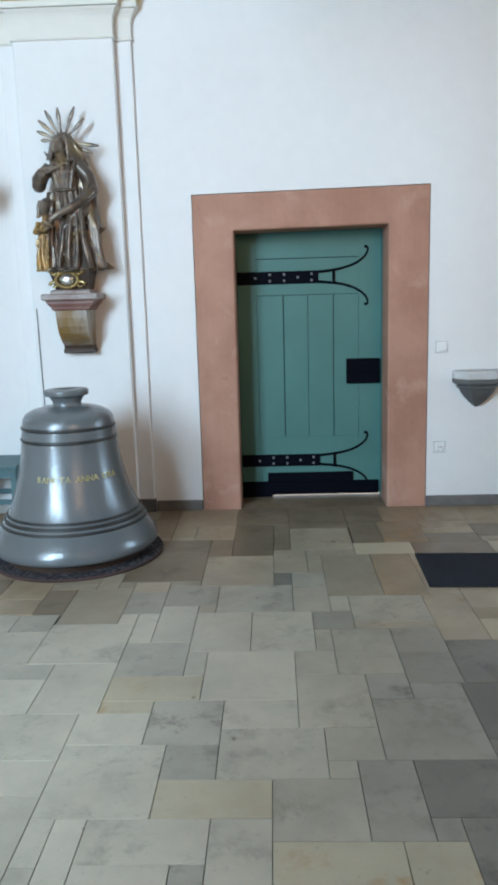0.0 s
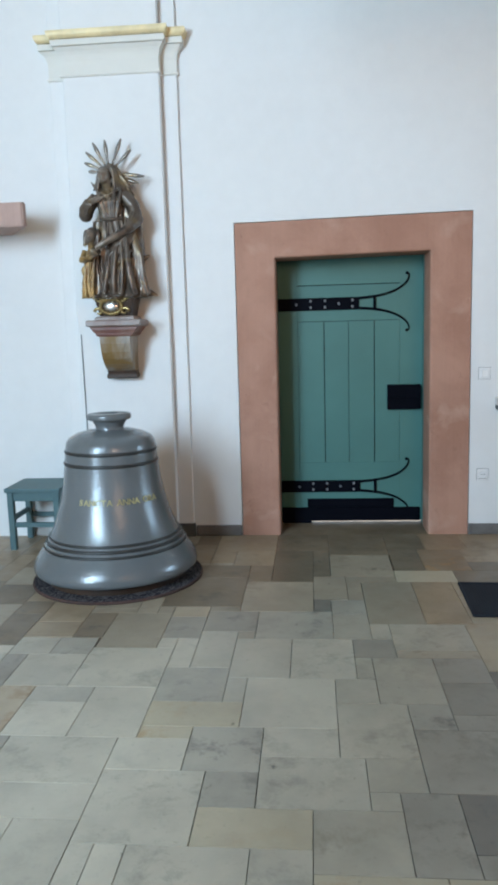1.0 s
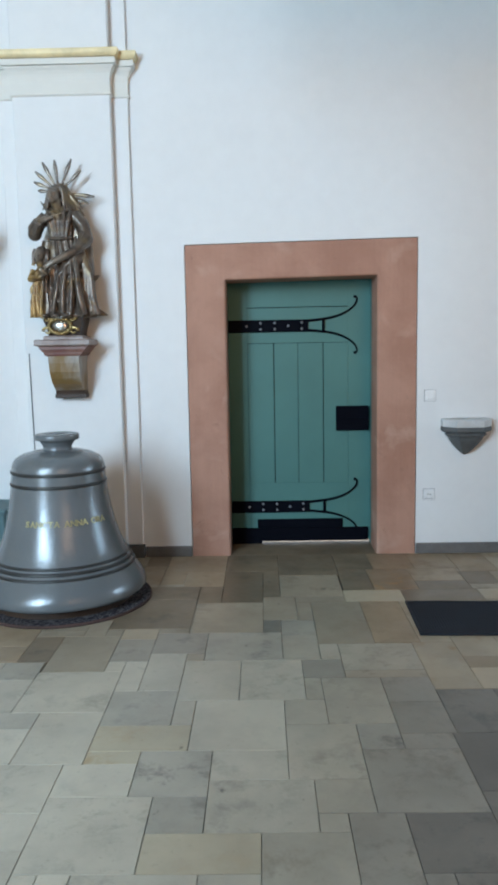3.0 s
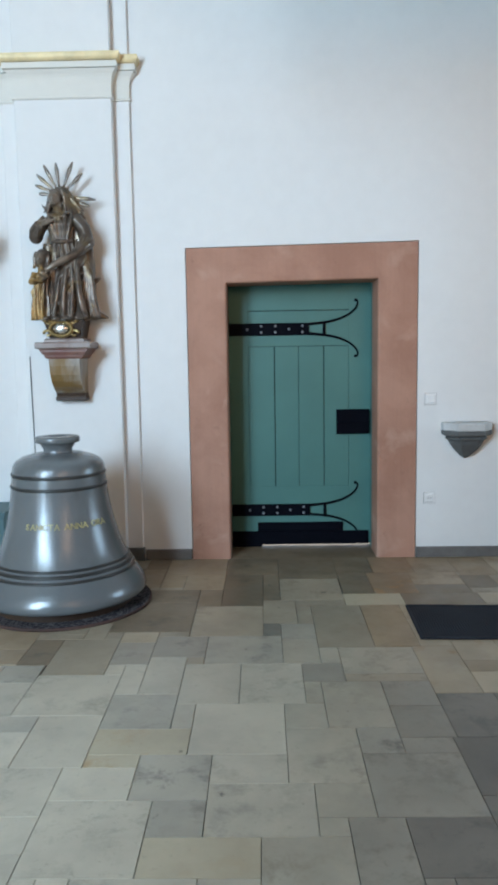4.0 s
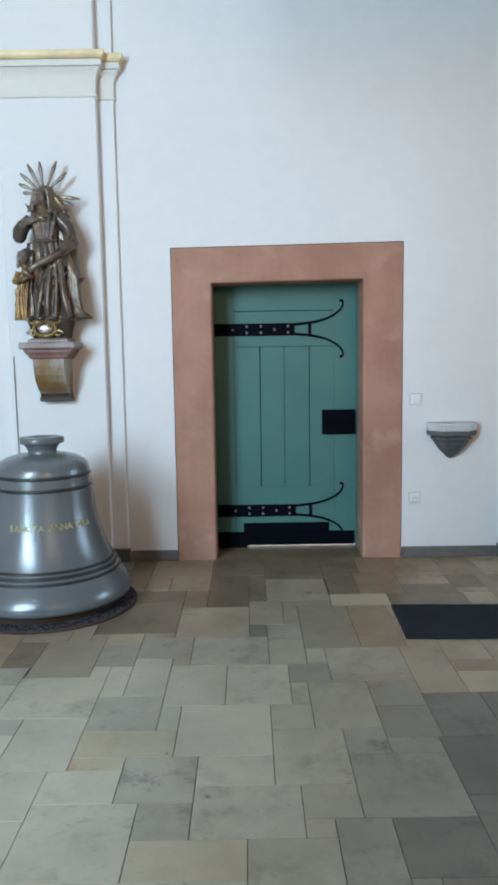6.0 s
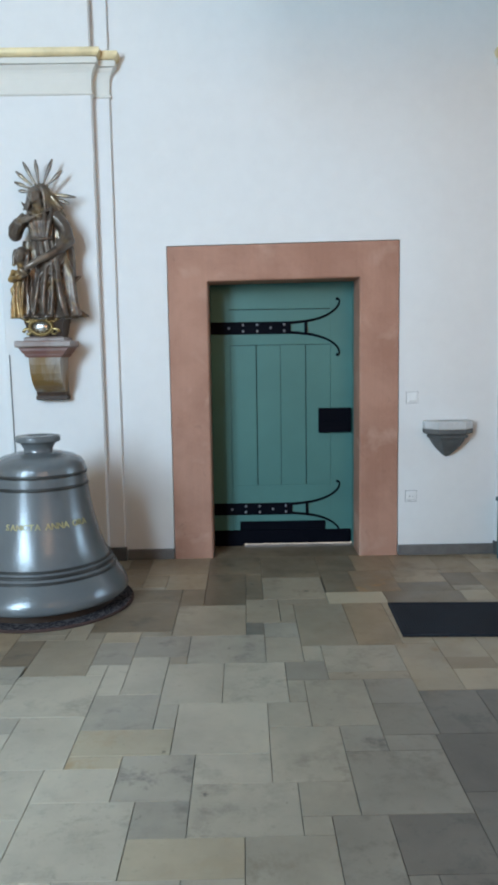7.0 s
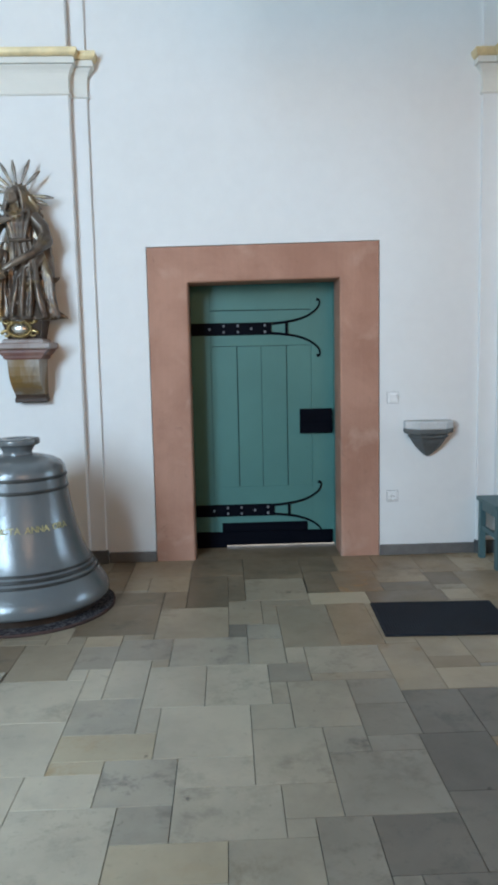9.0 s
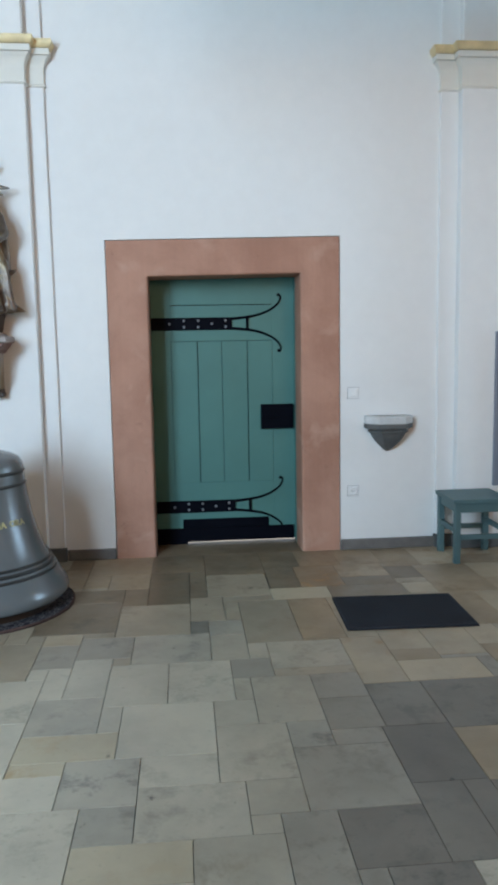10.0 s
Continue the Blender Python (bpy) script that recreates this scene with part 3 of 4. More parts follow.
def statue():
    """One carved figure group, all in a single mesh."""
    n = Nodes("carved_wood_finish")
    tc = n.add("ShaderNodeTexCoord")
    sep = n.add("ShaderNodeSeparateXYZ")
    wob = n.add("ShaderNodeVectorMath")
    wob.operation = "MULTIPLY_ADD"
    n.join(n.noise(16, 3), wob.inputs[0])
    wob.inputs[1].default_value = (0.05, 0, 0.05)
    n.join(tc.outputs["Object"], wob.inputs[2])
    n.join(wob.outputs[0], sep.inputs[0])

    def less(socket, value, soft):
        m = n.add("ShaderNodeMapRange")
        m.inputs["From Min"].default_value, m.inputs["From Max"].default_value = value + soft, value - soft
        n.join(socket, m.inputs["Value"])
        return m.outputs[0]

    both = n.add("ShaderNodeMath")
    both.operation = "MULTIPLY"
    n.join(less(sep.outputs[0], -0.085, 0.014), both.inputs[0])
    n.join(less(sep.outputs[2], 0.40, 0.02), both.inputs[1])
    dark = n.ramp(n.noise(11, 6, 0.6), (0.3, (0.042, 0.031, 0.025)), (0.7, (0.175, 0.138, 0.108)))
    dark = n.mix(dark, (0.27, 0.18, 0.075), n.ramp(n.noise(7, 4, 0.6, None, 0.5), (0.52, 0.0), (0.66, 0.55)))
    gold = n.ramp(n.noise(9, 6, 0.65), (0.35, (0.08, 0.04, 0.016)), (0.62, (0.42, 0.27, 0.10)))
    c = n.mix(dark, gold, both.outputs[0])
    # faces and bare arms in a paler tone
    for spot, reach in (((-0.018, -0.09, 0.842), 0.05), ((-0.05, -0.12, 0.68), 0.055), ((-0.126, -0.12, 0.435), 0.042), ((0.03, -0.135, 0.405), 0.055), ((-0.05, -0.155, 0.36), 0.05)):
        far = n.add("ShaderNodeVectorMath")
        far.operation = "DISTANCE"
        n.join(tc.outputs["Object"], far.inputs[0])
        far.inputs[1].default_value = spot
        c = n.mix(c, (0.20, 0.16, 0.125), less(far.outputs["Value"], reach, 0.008))
    # Highlights on the folds, painted as a paler tone along raised edges.
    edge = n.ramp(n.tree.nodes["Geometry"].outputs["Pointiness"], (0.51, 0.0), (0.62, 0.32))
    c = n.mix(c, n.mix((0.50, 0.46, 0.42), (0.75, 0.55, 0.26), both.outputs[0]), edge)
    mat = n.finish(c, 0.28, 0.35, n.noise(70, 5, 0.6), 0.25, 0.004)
    bm = bmesh.new()
    # base of earth, skirt and body
    ball(bm, (0.01, 0.0, 0.012), (0.17, 0.12, 0.035))
    robe(bm, ((0.0, 0.045, 0.0, 0.172, 0.118), (0.10, 0.045, 0.0, 0.162, 0.112), (0.30, 0.04, 0.004, 0.138, 0.102), (0.47, 0.03, 0.008, 0.112, 0.088), (0.555, 0.02, 0.008, 0.086, 0.074), (0.62, 0.016, 0.006, 0.096, 0.080), (0.70, 0.006, 0.002, 0.110, 0.076), (0.755, 0.0, 0.0, 0.085, 0.058), (0.785, 0.0, 0.0, 0.040, 0.040)),
         ((0.0, 0.034), (0.2, 0.030), (0.42, 0.018), (0.55, 0.007), (0.66, 0.012), (0.785, 0.0)), 15, 7.0)
    # cloak behind, wide at the foot on one side
    tube(bm, [(0.12, 0.05, 0.02), (0.135, 0.05, 0.2), (0.14, 0.045, 0.42), (0.12, 0.04, 0.6), (0.06, 0.04, 0.76), (0.018, 0.035, 0.87), (0.004, 0.02, 0.915), (-0.002, 0.0, 0.938)], [0.10, 0.085, 0.08, 0.08, 0.085, 0.068, 0.055, 0.02], 14, 0.75)
    tube(bm, [(0.10, 0.02, 0.09), (0.19, 0.02, 0.045), (0.25, 0.03, 0.03), (0.305, 0.03, 0.012)], [0.07, 0.045, 0.026, 0.006], 10, 0.6)
    tube(bm, [(0.19, 0.02, 0.26), (0.235, 0.02, 0.285), (0.262, 0.02, 0.30)], [0.03, 0.018, 0.006], 8, 0.5)
    tube(bm, [(-0.10, 0.04, 0.05), (-0.13, 0.045, 0.3), (-0.10, 0.045, 0.55)], [0.06, 0.05, 0.04], 12, 0.6)
    # head bent a little, face, neck, hair falling on the shoulders
    ball(bm, (-0.018, -0.060, 0.846), (0.041, 0.048, 0.056), (8, -8, 0))
    ball(bm, (-0.022, -0.086, 0.815), (0.024, 0.022, 0.022))
    ball(bm, (-0.022, -0.109, 0.842), (0.0075, 0.013, 0.018))
    ball(bm, (-0.020, -0.100, 0.866), (0.029, 0.012, 0.0065))
    ball(bm, (-0.023, -0.104, 0.818), (0.012, 0.009, 0.006))
    ball(bm, (-0.002, -0.004, 0.882), (0.052, 0.054, 0.052))
    tube(bm, [(0.0, -0.02, 0.75), (-0.012, -0.045, 0.83)], 0.037, 12)
    for side in (-1, 1):
        for k in range(3):
            x = side * (0.047 + 0.007 * k) - 0.006
            tube(bm, bezier((x * 0.7, -0.05 + 0.02 * k, 0.91), (x * 1.3, -0.045 + 0.02 * k, 0.875), (x * 0.95, -0.035 + 0.016 * k, 0.82), (x * 1.3 + side * 0.009 * k, -0.05 + 0.014 * k, 0.755), 6), [0.007, 0.010, 0.0115, 0.012, 0.012, 0.011, 0.006], 8)
    tube(bm, [(-0.045, 0.0, 0.815), (-0.08, 0.0, 0.782), (-0.102, -0.005, 0.79), (-0.125, -0.005, 0.822)], [0.028, 0.019, 0.012, 0.004], 8, 0.6)
    for k in range(3):
        tube(bm, bezier((0.04, 0.015, 0.905 - 0.02 * k), (0.085, 0.01, 0.87 - 0.02 * k), (0.11, 0.01, 0.80 - 0.025 * k), (0.165 + 0.012 * k, 0.01, 0.765 - 0.05 * k), 6), [0.018, 0.018, 0.017, 0.016, 0.014, 0.011, 0.004], 8)
    # cloak drawn across from the hip, its hem falling in a zigzag
    tube(bm, bezier((0.155, -0.035, 0.47), (0.10, -0.085, 0.38), (0.02, -0.095, 0.30), (-0.03, -0.088, 0.17), 10), [0.03, 0.042, 0.05, 0.054, 0.055, 0.052, 0.047, 0.04, 0.032, 0.022, 0.008], 12, 0.42)
    for k in range(4):
        z = 0.44 - 0.06 * k
        tube(bm, bezier((0.16, -0.05, z + 0.02), (0.10, -0.10, z - 0.03), (0.04 - 0.015 * k, -0.112, z - 0.10), (-0.035 + 0.04 * k, -0.10, z - 0.21 if z > 0.25 else 0.03), 8), [0.006, 0.011, 0.014, 0.015, 0.014, 0.013, 0.011, 0.009, 0.004], 8)
    for k in range(4):
        x = 0.165 + 0.017 * k
        tube(bm, bezier((0.15 + 0.01 * k, -0.02, 0.53 - 0.05 * k), (x + 0.016, -0.05, 0.36), (x - 0.022, -0.052, 0.2), (x + 0.012 * k, -0.04, 0.015), 8), [0.006, 0.012, 0.016, 0.017, 0.016, 0.017, 0.019, 0.02, 0.018], 8)
    # bodice, collar and belt
    for k in range(5):
        x = -0.056 + 0.03 * k
        tube(bm, [(x * 1.35 + 0.008, -0.058, 0.745), (x * 1.1 + 0.012, -0.074, 0.67), (x * 0.7 + 0.016, -0.066, 0.565)], [0.01, 0.016 + 0.004 * (k % 2), 0.011], 8)
    tube(bm, [(-0.08, -0.04, 0.755), (-0.035, -0.066, 0.728), (0.005, -0.078, 0.71), (0.045, -0.066, 0.73), (0.09, -0.04, 0.758)], 0.010, 8)
    tube(bm, [(-0.06, -0.055, 0.555), (0.018, -0.082, 0.545), (0.095, -0.05, 0.558)], 0.011, 8)
    ball(bm, (-0.166, -0.032, 0.588), (0.047, 0.047, 0.05))
    ball(bm, (0.192, -0.033, 0.545), (0.046, 0.046, 0.05))
    # one arm laid on the breast in a wide sleeve, one reaching down to the book
    tube(bm, [(-0.085, -0.01, 0.71), (-0.135, -0.02, 0.66), (-0.155, -0.035, 0.61)], [0.046, 0.046, 0.046], 12)
    tube(bm, [(-0.165, -0.03, 0.575), (-0.155, -0.05, 0.625), (-0.12, -0.085, 0.668)], [0.046, 0.05, 0.036], 12)
    tube(bm, [(-0.12, -0.09, 0.665), (-0.06, -0.115, 0.678), (-0.012, -0.112, 0.692)], [0.022, 0.022, 0.010], 8, 0.7)
    for k in range(3):
        tube(bm, [(-0.185 + 0.02 * k, -0.06 - 0.012 * k, 0.56 + 0.012 * k), (-0.17 + 0.02 * k, -0.08 - 0.008 * k, 0.60 + 0.012 * k), (-0.13 + 0.015 * k, -0.10, 0.645)], 0.008, 8)
    tube(bm, [(0.10, -0.01, 0.72), (0.165, -0.015, 0.64), (0.19, -0.03, 0.55)], [0.05, 0.048, 0.045], 12)
    tube(bm, [(0.19, -0.035, 0.54), (0.15, -0.08, 0.49), (0.112, -0.11, 0.45)], [0.045, 0.038, 0.026], 12)
    for k in range(3):
        tube(bm, [(0.19 - 0.03 * k, -0.05 - 0.02 * k, 0.62 - 0.03 * k), (0.17 - 0.022 * k, -0.085 - 0.012 * k, 0.545 - 0.02 * k), (0.14 - 0.02 * k, -0.105, 0.49 - 0.015 * k)], 0.008, 8)
    tube(bm, [(0.12, -0.10, 0.458), (0.05, -0.132, 0.415), (-0.02, -0.15, 0.375), (-0.075, -0.158, 0.338)], [0.030, 0.026, 0.022, 0.018], 12)
    ball(bm, (-0.098, -0.158, 0.322), (0.036, 0.018, 0.02), (0, 38, 0))
    for k in range(3):
        tube(bm, [(-0.10, -0.165 + 0.004 * k, 0.332 - 0.012 * k), (-0.142, -0.158, 0.308 - 0.012 * k)], [0.008, 0.005], 6)
    # deep folds that fan out below the arm
    for x0, z0, x1, x2, thick in ((0.0, 0.36, -0.02, -0.045, 0.013), (0.05, 0.41, 0.015, 0.03, 0.019), (0.085, 0.43, 0.10, 0.075, 0.014), (0.12, 0.44, 0.13, 0.175, 0.021)):
        tube(bm, bezier((x0, -0.092, z0), (x0 + 0.01, -0.115, z0 - 0.12), (x1, -0.13, 0.15), (x2, -0.112, 0.012), 8), [0.004] + [thick * f for f in (0.6, 0.8, 0.9, 1.0, 1.05, 1.1, 1.15, 1.0)], 8)
    # the small figure at her side
    cx = -0.136
    low = bmesh.new()
    robe(low, ((0.0, -0.008, 0.0, 0.074, 0.062), (0.12, -0.006, 0.0, 0.066, 0.058), (0.22, 0.0, 0.0, 0.054, 0.05), (0.31, 0.012, 0.0, 0.056, 0.046), (0.37, 0.02, 0.0, 0.026, 0.024)), ((0.0, 0.017), (0.2, 0.012), (0.37, 0.003)), 12, 2.0)
    bmesh.ops.translate(low, verts=low.verts, vec=(cx, -0.05, 0))
    spare = bpy.data.meshes.new("spare")
    low.to_mesh(spare)
    low.free()
    bm.from_mesh(spare)
    bpy.data.meshes.remove(spare)
    ball(bm, (cx + 0.012, -0.092, 0.432), (0.034, 0.036, 0.044), (10, 0, 0))
    ball(bm, (cx + 0.008, -0.128, 0.428), (0.0065, 0.010, 0.013))
    ball(bm, (cx + 0.020, -0.062, 0.450), (0.047, 0.046, 0.052))
    tube(bm, bezier((cx + 0.055, -0.07, 0.48), (cx + 0.075, -0.075, 0.44), (cx + 0.05, -0.08, 0.40), (cx + 0.06, -0.075, 0.36), 6), 0.016, 8)
    tube(bm, bezier((cx - 0.02, -0.07, 0.48), (cx - 0.045, -0.075, 0.44), (cx - 0.025, -0.08, 0.40), (cx - 0.04, -0.075, 0.365), 6), 0.013, 8)
    tube(bm, [(cx + 0.01, -0.055, 0.33), (cx + 0.012, -0.075, 0.41)], 0.03, 10)
    tube(bm, [(cx - 0.04, -0.06, 0.33), (cx - 0.055, -0.095, 0.27), (cx + 0.02, -0.135, 0.28), (cx + 0.075, -0.15, 0.305)], [0.026, 0.027, 0.021, 0.014], 10)
    tube(bm, [(cx - 0.04, -0.02, 0.15), (cx - 0.068, -0.02, 0.18), (cx - 0.08, -0.02, 0.205), (cx - 0.055, -0.02, 0.25)], [0.03, 0.02, 0.012, 0.006], 8, 0.5)
    for k in range(3):
        ball(bm, (-0.10 + 0.075 * k, -0.115, 0.008), (0.03, 0.035, 0.015))
    # rays of the halo
    for a, reach in ((-84, 0.10), (-66, 0.14), (-47, 0.17), (-27, 0.19), (-6, 0.18), (22, 0.20), (46, 0.17), (98, 0.20), (112, 0.17)):
        s, c0 = math.sin(radians(a)), math.cos(radians(a))
        pts = [(0.0 + s * q, 0.03, 0.885 + c0 * q) for q in (0.03, 0.06 + reach * 0.3, 0.06 + reach * 0.65, 0.05 + reach)]
        tube(bm, pts, [0.009, 0.012, 0.0175, 0.009], 8, 0.4)
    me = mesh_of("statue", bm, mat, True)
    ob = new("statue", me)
    ob.matrix_world = pose(SX, SY, SZ - 0.002) @ Matrix.Diagonal((1.0, 1.0, 0.965, 1.0))
    r = ob.modifiers.new("remesh", "REMESH")
    r.mode, r.voxel_size, r.use_smooth_shade = "VOXEL", 0.0046, True
    sm = ob.modifiers.new("smooth", "SMOOTH")
    sm.factor, sm.iterations = 0.5, 3
    return tagged(ob, "dark carved wooden statue group with gilding and rays, on a console", "statue")


statue()


# ---- sandstone ledge further along the wall ----
def sandstone_ledge():
    bm = bmesh.new()
    outline = ((-2.95, 0.0), (-3.05, -0.40), (-2.95, -0.44), (-2.235, -0.44), (-2.223, -0.40), (-2.48, 0.0))
    loft(bm, [[(x, y, z) for x, y in outline] for z in (2.288, 2.447)])
    bmesh.ops.bevel(bm, geom=list(bm.edges), offset=0.008, segments=2, affect="EDGES")
    return tagged(part("stone_ledge", bm, PINK), "thick pale pink sandstone ledge on the white wall", "ledge", kind="structure")


sandstone_ledge()


# ---- stools ----
def stool(x, y):
    root = tagged(empty("stool", x, y, 0), "square green painted wooden stool standing at the wall", "stool", "green stools")
    part("seat", boxed(-0.205, 0.205, -0.2, 0.2, 0.432, 0.462, bevel=0.006, segments=2), STOOLGREEN, root)
    for sx in (-1, 1):
        for sy in (-1, 1):
            part("leg", boxed(sx * 0.17 - 0.022, sx * 0.17 + 0.022, sy * 0.165 - 0.022, sy * 0.165 + 0.022, 0.0, 0.432, bevel=0.004), STOOLGREEN, root)
    for s in (-1, 1):
        part("apron", boxed(-0.148, 0.148, s * 0.165 - 0.012, s * 0.165 + 0.012, 0.365, 0.432, bevel=0.002), STOOLGREEN, root)
        part("apron", boxed(s * 0.17 - 0.012, s * 0.17 + 0.012, -0.143, 0.143, 0.365, 0.432, bevel=0.002), STOOLGREEN, root)
        part("stretcher", boxed(-0.148, 0.148, s * 0.165 - 0.012, s * 0.165 + 0.012, 0.17, 0.205, bevel=0.002), STOOLGREEN, root)
        part("stretcher", boxed(s * 0.17 - 0.012, s * 0.17 + 0.012, -0.143, 0.143, 0.215, 0.25, bevel=0.002), STOOLGREEN, root)
    return root


first = stool(1.745, -0.32)
copy_thing(first, pose(-2.325, -0.208, 0))


# ---- holy water stoup ----
def stoup():
    x = 1.20
    root = tagged(empty("water_stoup", x, 0, 0.752), "grey carved stone holy water stoup on the white wall", "stoup")

    def ring(w, d, z):
        return [(-w, 0, z), (-w, -d * 0.45, z), (-w * 0.55, -d, z), (w * 0.55, -d, z), (w, -d * 0.45, z), (w, 0, z)]

    part("bowl", loft(bmesh.new(), [ring(0.008, 0.012, 0.0), ring(0.030, 0.04, 0.014), ring(0.056, 0.07, 0.04), ring(0.088, 0.10, 0.074), ring(0.112, 0.122, 0.108), ring(0.126, 0.132, 0.136)]), GREYSTONE, root)
    part("moulding", loft(bmesh.new(), [ring(0.118, 0.124, 0.136), ring(0.118, 0.124, 0.141), ring(0.140, 0.146, 0.144), ring(0.146, 0.152, 0.154), ring(0.140, 0.146, 0.163), ring(0.134, 0.140, 0.168), ring(0.136, 0.142, 0.173), ring(0.168, 0.168, 0.177), ring(0.176, 0.174, 0.186), ring(0.176, 0.174, 0.213)]), GREYSTONE, root)
    bm = bmesh.new()
    loft(bm, [ring(0.172, 0.168, 0.213), ring(0.177, 0.173, 0.219), ring(0.176, 0.172, 0.262), ring(0.168, 0.164, 0.270), ring(0.140, 0.136, 0.271), ring(0.128, 0.124, 0.268)])
    part("rim", bm, PALESTONE, root, "pale worn stone rim")
    return root


stoup()


# ---- switch and socket ----
def wall_plate(x, z, name, label, socket):
    root = tagged(empty(name, x, 0, z), label, "socket" if socket else "switch")
    part("frame", boxed(-0.041, 0.041, -0.009, 0.0, -0.041, 0.041, bevel=0.004, segments=2), PLASTIC, root)
    # Grey rim stands in for the shadow outline round the plate.
    part("back_plate", boxed(-0.0428, 0.0428, -0.003, 0.0, -0.0428, 0.0428), CABLE, root)
    if socket:
        bm = lathe(bmesh.new(), [(0.028, 0.0), (0.028, 0.009), (0.0265, 0.010), (0.0225, 0.010), (0.0215, 0.009), (0.0205, 0.002)], steps=32)
        bmesh.ops.rotate(bm, cent=(0, 0, 0), matrix=Matrix.Rotation(radians(90), 3, "X"), verts=bm.verts)
        bmesh.ops.translate(bm, verts=bm.verts, vec=(0, -0.008, 0))
        cup = part("cup", bm, PLASTIC, root)
        for dx in (-0.0095, 0.0095):
            part("contact_hole", boxed(dx - 0.0035, dx + 0.0035, -0.0112, -0.0085, -0.0032, 0.0032), SLOT, cup)
        # Dark strip painted in for the shade below the cup.
        part("shadow_gap", boxed(-0.031, 0.031, -0.0098, -0.0086, -0.031, -0.0285), SLOT, root)
    else:
        part("rocker", boxed(-0.028, 0.028, -0.019, -0.0085, -0.028, 0.028, bevel=0.003), PLASTIC, root)
    return root


wall_plate(0.943, 1.193, "light_switch", "white plastic light switch on the wall beside the door", False)
wall_plate(0.942, 0.452, "wall_socket", "white plastic wall socket below the switch", True)


# ---- door mat ----
def door_mat():
    root = tagged(empty("door_mat", 0.911, -1.389, 0), "black ribbed rubber mat lying on the stone floor", "mat")
    part("base", boxed(-0.365, 0.365, -0.265, 0.265, 0.0, 0.008, bevel=0.002), RUBBER, root)
    part("border", loft(bmesh.new(), [[(sx * (0.365 - i), sy * (0.265 - i), z) for sx, sy in ((-1, -1), (1, -1), (1, 1), (-1, 1))] for i, z in ((0, 0.002), (0.004, 0.014), (0.018, 0.014), (0.02, 0.006))]), RUBBER, root)
    for k in range(45):
        x = -0.337 + 0.01532 * k
        part("rib", boxed(x - 0.005, x + 0.005, -0.245, 0.245, 0.007, 0.0125, bevel=0.0015), RUBBER, root)
    root.matrix_world = pose(0.911, -1.389, 0, 0, 0, -2)
    return root


door_mat()

# cable and dark board
tagged(part("cable", tube(bmesh.new(), [(-1.976, FACE - 0.005, 0.102), (-1.977, FACE - 0.0055, 0.8), (-1.982, FACE - 0.005, 1.55)], 0.004, 8), CABLE), "thin dark cable running up the white pilaster", "cable")


def notice_board():
    root = tagged(empty("notice_board", 2.175, FACE, 0.48), "blue-grey framed board hanging on the pilaster", "board")
    part("panel", boxed(-0.17, 0.17, -0.016, 0.0, 0.02, 1.13), BOARD, root)
    for x0, x1, z0, z1 in ((-0.19, -0.165, 0, 1.15), (0.165, 0.19, 0, 1.15), (-0.165, 0.165, 0, 0.025), (-0.165, 0.165, 1.125, 1.15)):
        part("frame", boxed(x0, x1, -0.024, 0.0, z0, z1, bevel=0.003), BOARD, root)
    return root


notice_board()


# ---- paving ----
def slab_shape(w, d, lift):
    """Corners and faces of one paving stone with eased edges."""
    e = 0.0008
    round_way = ((-1, -1), (1, -1), (1, 1), (-1, 1))
    v = [(a * w, b * d, -0.012) for a, b in round_way]
    v += [(a * w, b * d, -0.0035 + lift) for a, b in round_way]
    v += [(a * (w - e), b * (d - e), lift) for a, b in round_way]
    f = [(8, 9, 10, 11)] + [(a + k, a + (k + 1) % 4, a + 4 + (k + 1) % 4, a + 4 + k) for a in (0, 4) for k in range(4)]
    return v, f


FAR_KINDS = "gtbdumen"
far = {"v": [], "f": [], "m": []}


def slab(x0, x1, y0, y1, kind):
    """One paving stone; those far out go into one joined part."""
    g = 0.0010
    x, y, w, d = (x0 + x1) / 2, (y0 + y1) / 2, (x1 - x0) / 2 - g, (y1 - y0) / 2 - g
    v, f = slab_shape(w, d, random.uniform(-0.0004, 0.0004))
    if abs(x) < 2.15 and y > -4.0:
        me = bpy.data.meshes.new("paving_slab")
        me.from_pydata(v, [], f)
        me.materials.append(SLABS[kind])
        ob = new("paving_slab", me)
        ob.parent = floor
        ob.location = (x, y, 0)
        return
    n = len(far["v"])
    far["v"] += [(a + x, b + y, c) for a, b, c in v]
    far["f"] += [tuple(k + n for k in face) for face in f]
    far["m"] += [FAR_KINDS.index(kind)] * len(f)


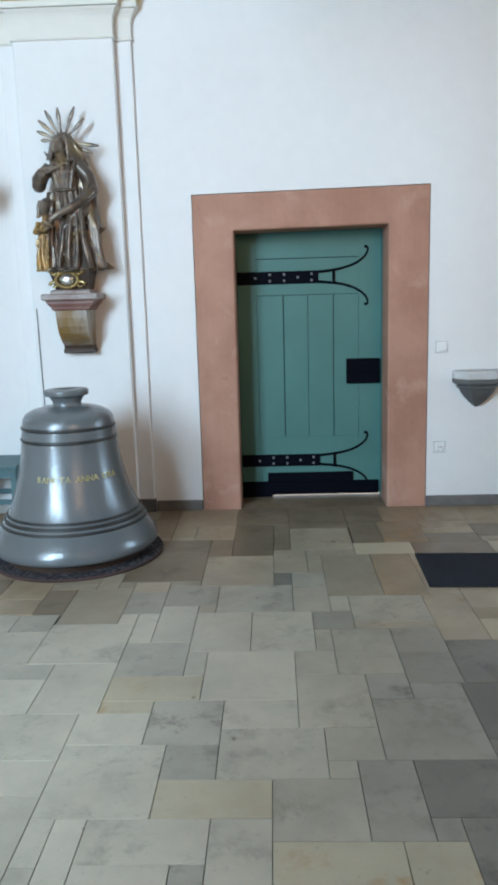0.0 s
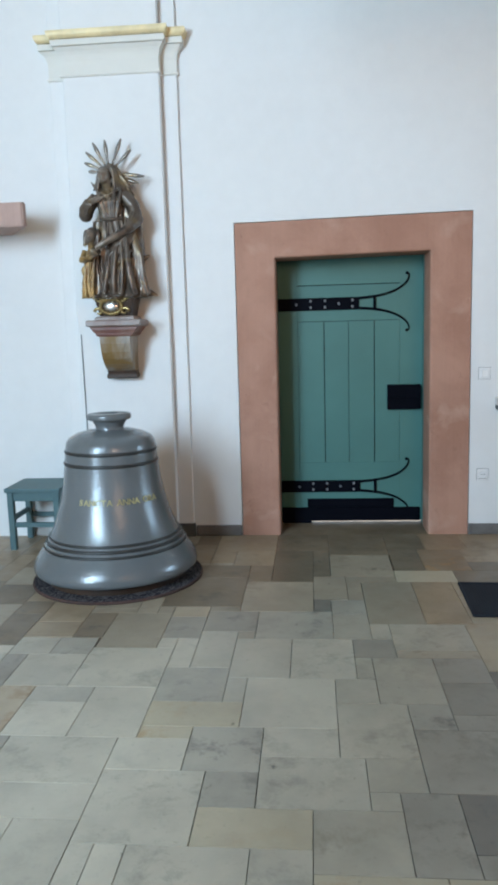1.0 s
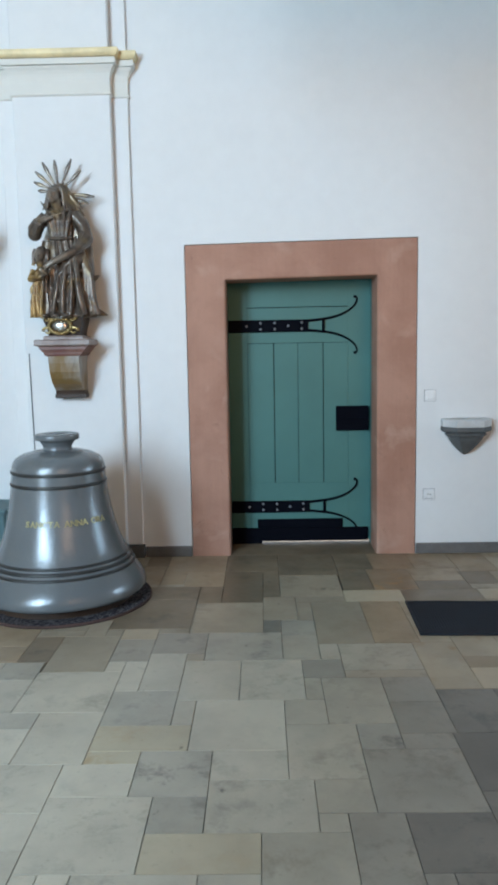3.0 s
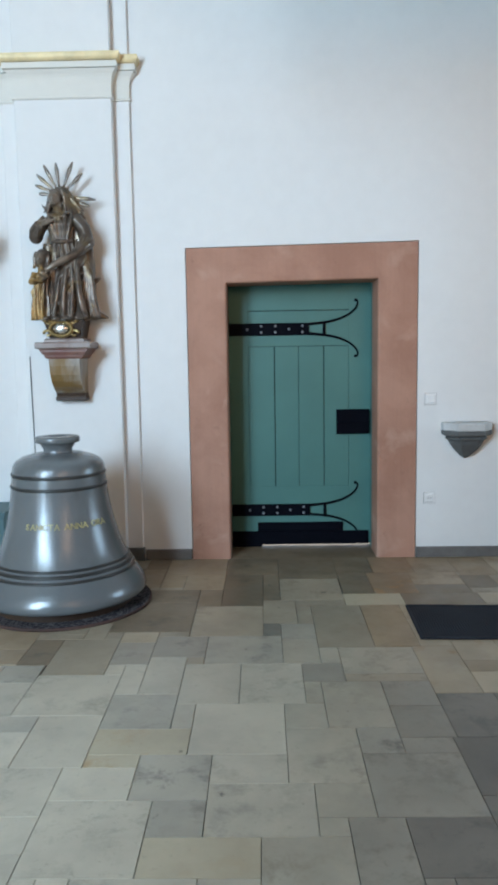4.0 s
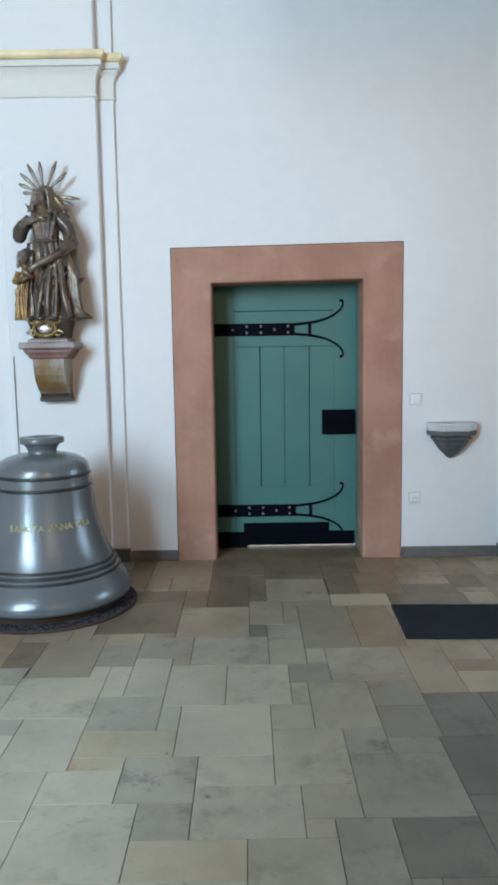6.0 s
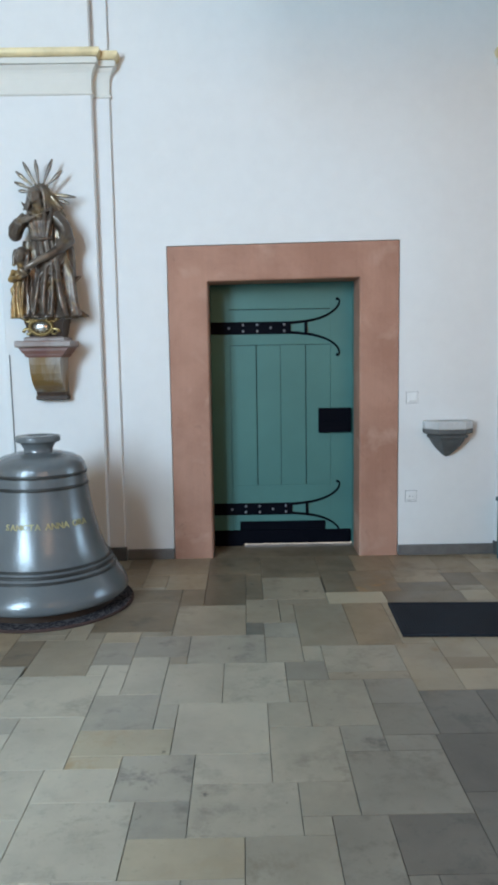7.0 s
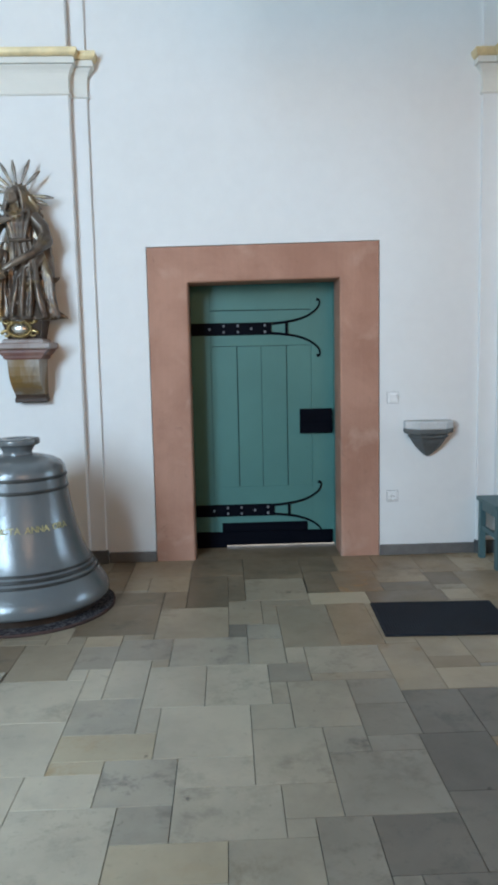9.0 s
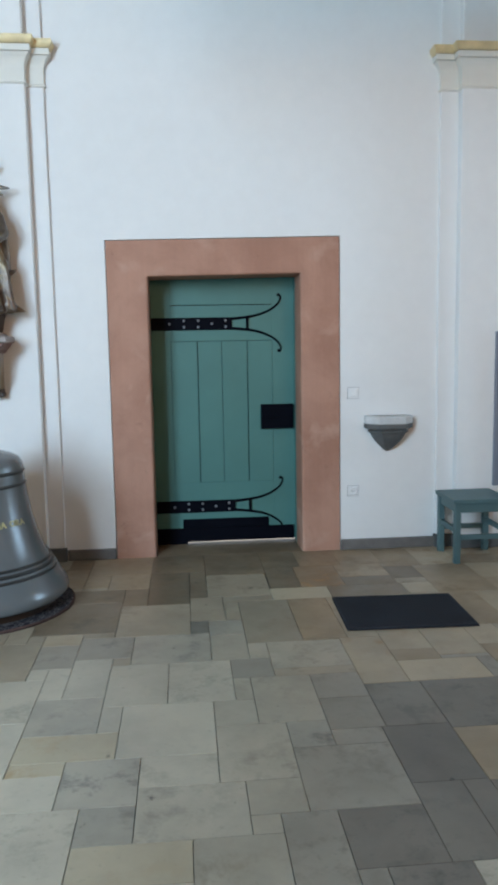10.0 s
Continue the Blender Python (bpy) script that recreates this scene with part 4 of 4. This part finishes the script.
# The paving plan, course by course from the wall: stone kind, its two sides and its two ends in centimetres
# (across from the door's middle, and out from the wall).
# Kinds c, n, d follow the shade to the right, e by the door.
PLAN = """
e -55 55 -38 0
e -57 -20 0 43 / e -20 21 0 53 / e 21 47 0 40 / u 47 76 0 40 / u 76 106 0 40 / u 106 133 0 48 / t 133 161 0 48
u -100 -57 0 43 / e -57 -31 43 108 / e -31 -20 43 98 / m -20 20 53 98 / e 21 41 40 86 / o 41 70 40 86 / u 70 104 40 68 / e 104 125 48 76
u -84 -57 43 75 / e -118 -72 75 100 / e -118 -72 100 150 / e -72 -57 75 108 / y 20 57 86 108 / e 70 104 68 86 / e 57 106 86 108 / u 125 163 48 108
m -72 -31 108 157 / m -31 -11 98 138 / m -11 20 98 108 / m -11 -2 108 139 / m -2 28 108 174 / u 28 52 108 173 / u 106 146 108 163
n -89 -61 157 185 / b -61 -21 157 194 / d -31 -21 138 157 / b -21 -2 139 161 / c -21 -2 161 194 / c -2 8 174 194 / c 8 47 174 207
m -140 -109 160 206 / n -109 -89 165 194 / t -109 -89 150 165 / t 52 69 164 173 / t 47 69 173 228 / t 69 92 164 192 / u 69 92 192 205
t 92 117 163 201 / t 69 109 205 228 / n -12 8 194 215 / g -70 -42 194 237 / g -89 -70 185 227 / g -42 -12 194 237 / m 8 47 207 215
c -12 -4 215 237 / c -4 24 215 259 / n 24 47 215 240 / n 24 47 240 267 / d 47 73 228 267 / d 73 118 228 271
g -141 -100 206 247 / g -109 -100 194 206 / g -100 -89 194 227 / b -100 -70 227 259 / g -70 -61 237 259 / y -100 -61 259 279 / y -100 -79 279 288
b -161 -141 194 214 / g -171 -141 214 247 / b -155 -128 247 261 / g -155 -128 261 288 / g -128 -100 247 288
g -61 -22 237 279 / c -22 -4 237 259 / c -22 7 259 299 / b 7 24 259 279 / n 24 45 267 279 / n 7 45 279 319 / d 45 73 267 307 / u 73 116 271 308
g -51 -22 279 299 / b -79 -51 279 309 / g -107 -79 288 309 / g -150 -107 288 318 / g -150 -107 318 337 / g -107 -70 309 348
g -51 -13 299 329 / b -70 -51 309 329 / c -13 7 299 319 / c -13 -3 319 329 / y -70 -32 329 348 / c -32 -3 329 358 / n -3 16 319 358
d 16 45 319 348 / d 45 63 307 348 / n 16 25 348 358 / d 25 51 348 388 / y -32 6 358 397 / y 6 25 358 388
g -99 -89 348 376 / g -89 -51 348 367 / g -51 -32 348 397 / g -89 -61 367 397 / b -61 -51 367 397 / g -129 -107 337 376
"""
X0, X1, Y0, Y1 = -448, 598, -44, 998
taken = np.zeros((X1 - X0, Y1 - Y0), dtype=bool)
random.seed(11)


def lay(kind, a0, a1, b0, b1):
    taken[a0 - X0:a1 - X0, b0 - Y0:b1 - Y0] = True
    slab(a0 / 100, a1 / 100, -b1 / 100, -b0 / 100, kind)


for row in PLAN.split("\n"):
    for item in row.split("/"):
        if item.strip():
            kind, *sides = item.split()
            lay(kind, *(int(v) for v in sides))
# the rest of the floor in stones of like sizes
for b in range(0, Y1 - Y0, 1):
    a = 0
    while a < X1 - X0:
        if taken[a, b]:
            a += 1
            continue
        w_max, d_max = random.choice((18, 26, 32, 40)), random.choice((20, 27, 34, 42))
        w = 1
        while w < w_max and a + w < X1 - X0 and not taken[a + w, b]:
            w += 1
        rest = 0
        while rest < 9 and a + w + rest < X1 - X0 and not taken[a + w + rest, b]:
            rest += 1
        if rest < 9:
            w += rest
        d = 1
        while d < d_max and b + d < Y1 - Y0 and not taken[a:a + w, b + d].any():
            d += 1
        # Front right stones are picked dark to carry the shade there.
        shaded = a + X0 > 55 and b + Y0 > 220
        thin = min(w, d) < 12
        if min(w, d) < 2:  # too narrow for a stone: left as a joint
            taken[a:a + w, b:b + d] = True
            a += w
            continue
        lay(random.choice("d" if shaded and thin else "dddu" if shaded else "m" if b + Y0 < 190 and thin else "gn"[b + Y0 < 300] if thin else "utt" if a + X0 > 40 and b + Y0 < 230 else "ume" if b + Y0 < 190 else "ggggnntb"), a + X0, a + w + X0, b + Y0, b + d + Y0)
        a += w
me = bpy.data.meshes.new("outer_paving")
me.from_pydata(far["v"], [], far["f"])
# Stone e carries the doorway shade in its brown here too.
for k, (base, dark, stain) in zip(FAR_KINDS, (
    ((0.470, 0.426, 0.330), (0.370, 0.336, 0.263), (0.246, 0.224, 0.174)),
    ((0.39, 0.32, 0.22), (0.31, 0.255, 0.18), (0.25, 0.16, 0.08)),
    ((0.365, 0.334, 0.264), (0.275, 0.252, 0.203), (0.130, 0.121, 0.103)),
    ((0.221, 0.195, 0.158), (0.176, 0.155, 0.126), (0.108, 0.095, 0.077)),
    ((0.318, 0.245, 0.158), (0.233, 0.180, 0.117), (0.170, 0.120, 0.072)),
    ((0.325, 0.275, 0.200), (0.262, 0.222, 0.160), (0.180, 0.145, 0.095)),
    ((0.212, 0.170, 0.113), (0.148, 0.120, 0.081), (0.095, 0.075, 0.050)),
    ((0.325, 0.292, 0.232), (0.265, 0.238, 0.19), (0.17, 0.15, 0.12)),
)):
    me.materials.append(slab_stone("outer_limestone_" + {"g": "grey", "t": "tan", "b": "blue", "d": "dark", "u": "brown_tan", "m": "warm", "e": "worn", "n": "middle"}[k], base, dark, stain, True))
for polygon, k in zip(me.polygons, far["m"]):
    polygon.material_index = k
rest = tagged(new("outer_paving", me), "more limestone slabs of the same floor", kind="stuff")
rest.parent = floor
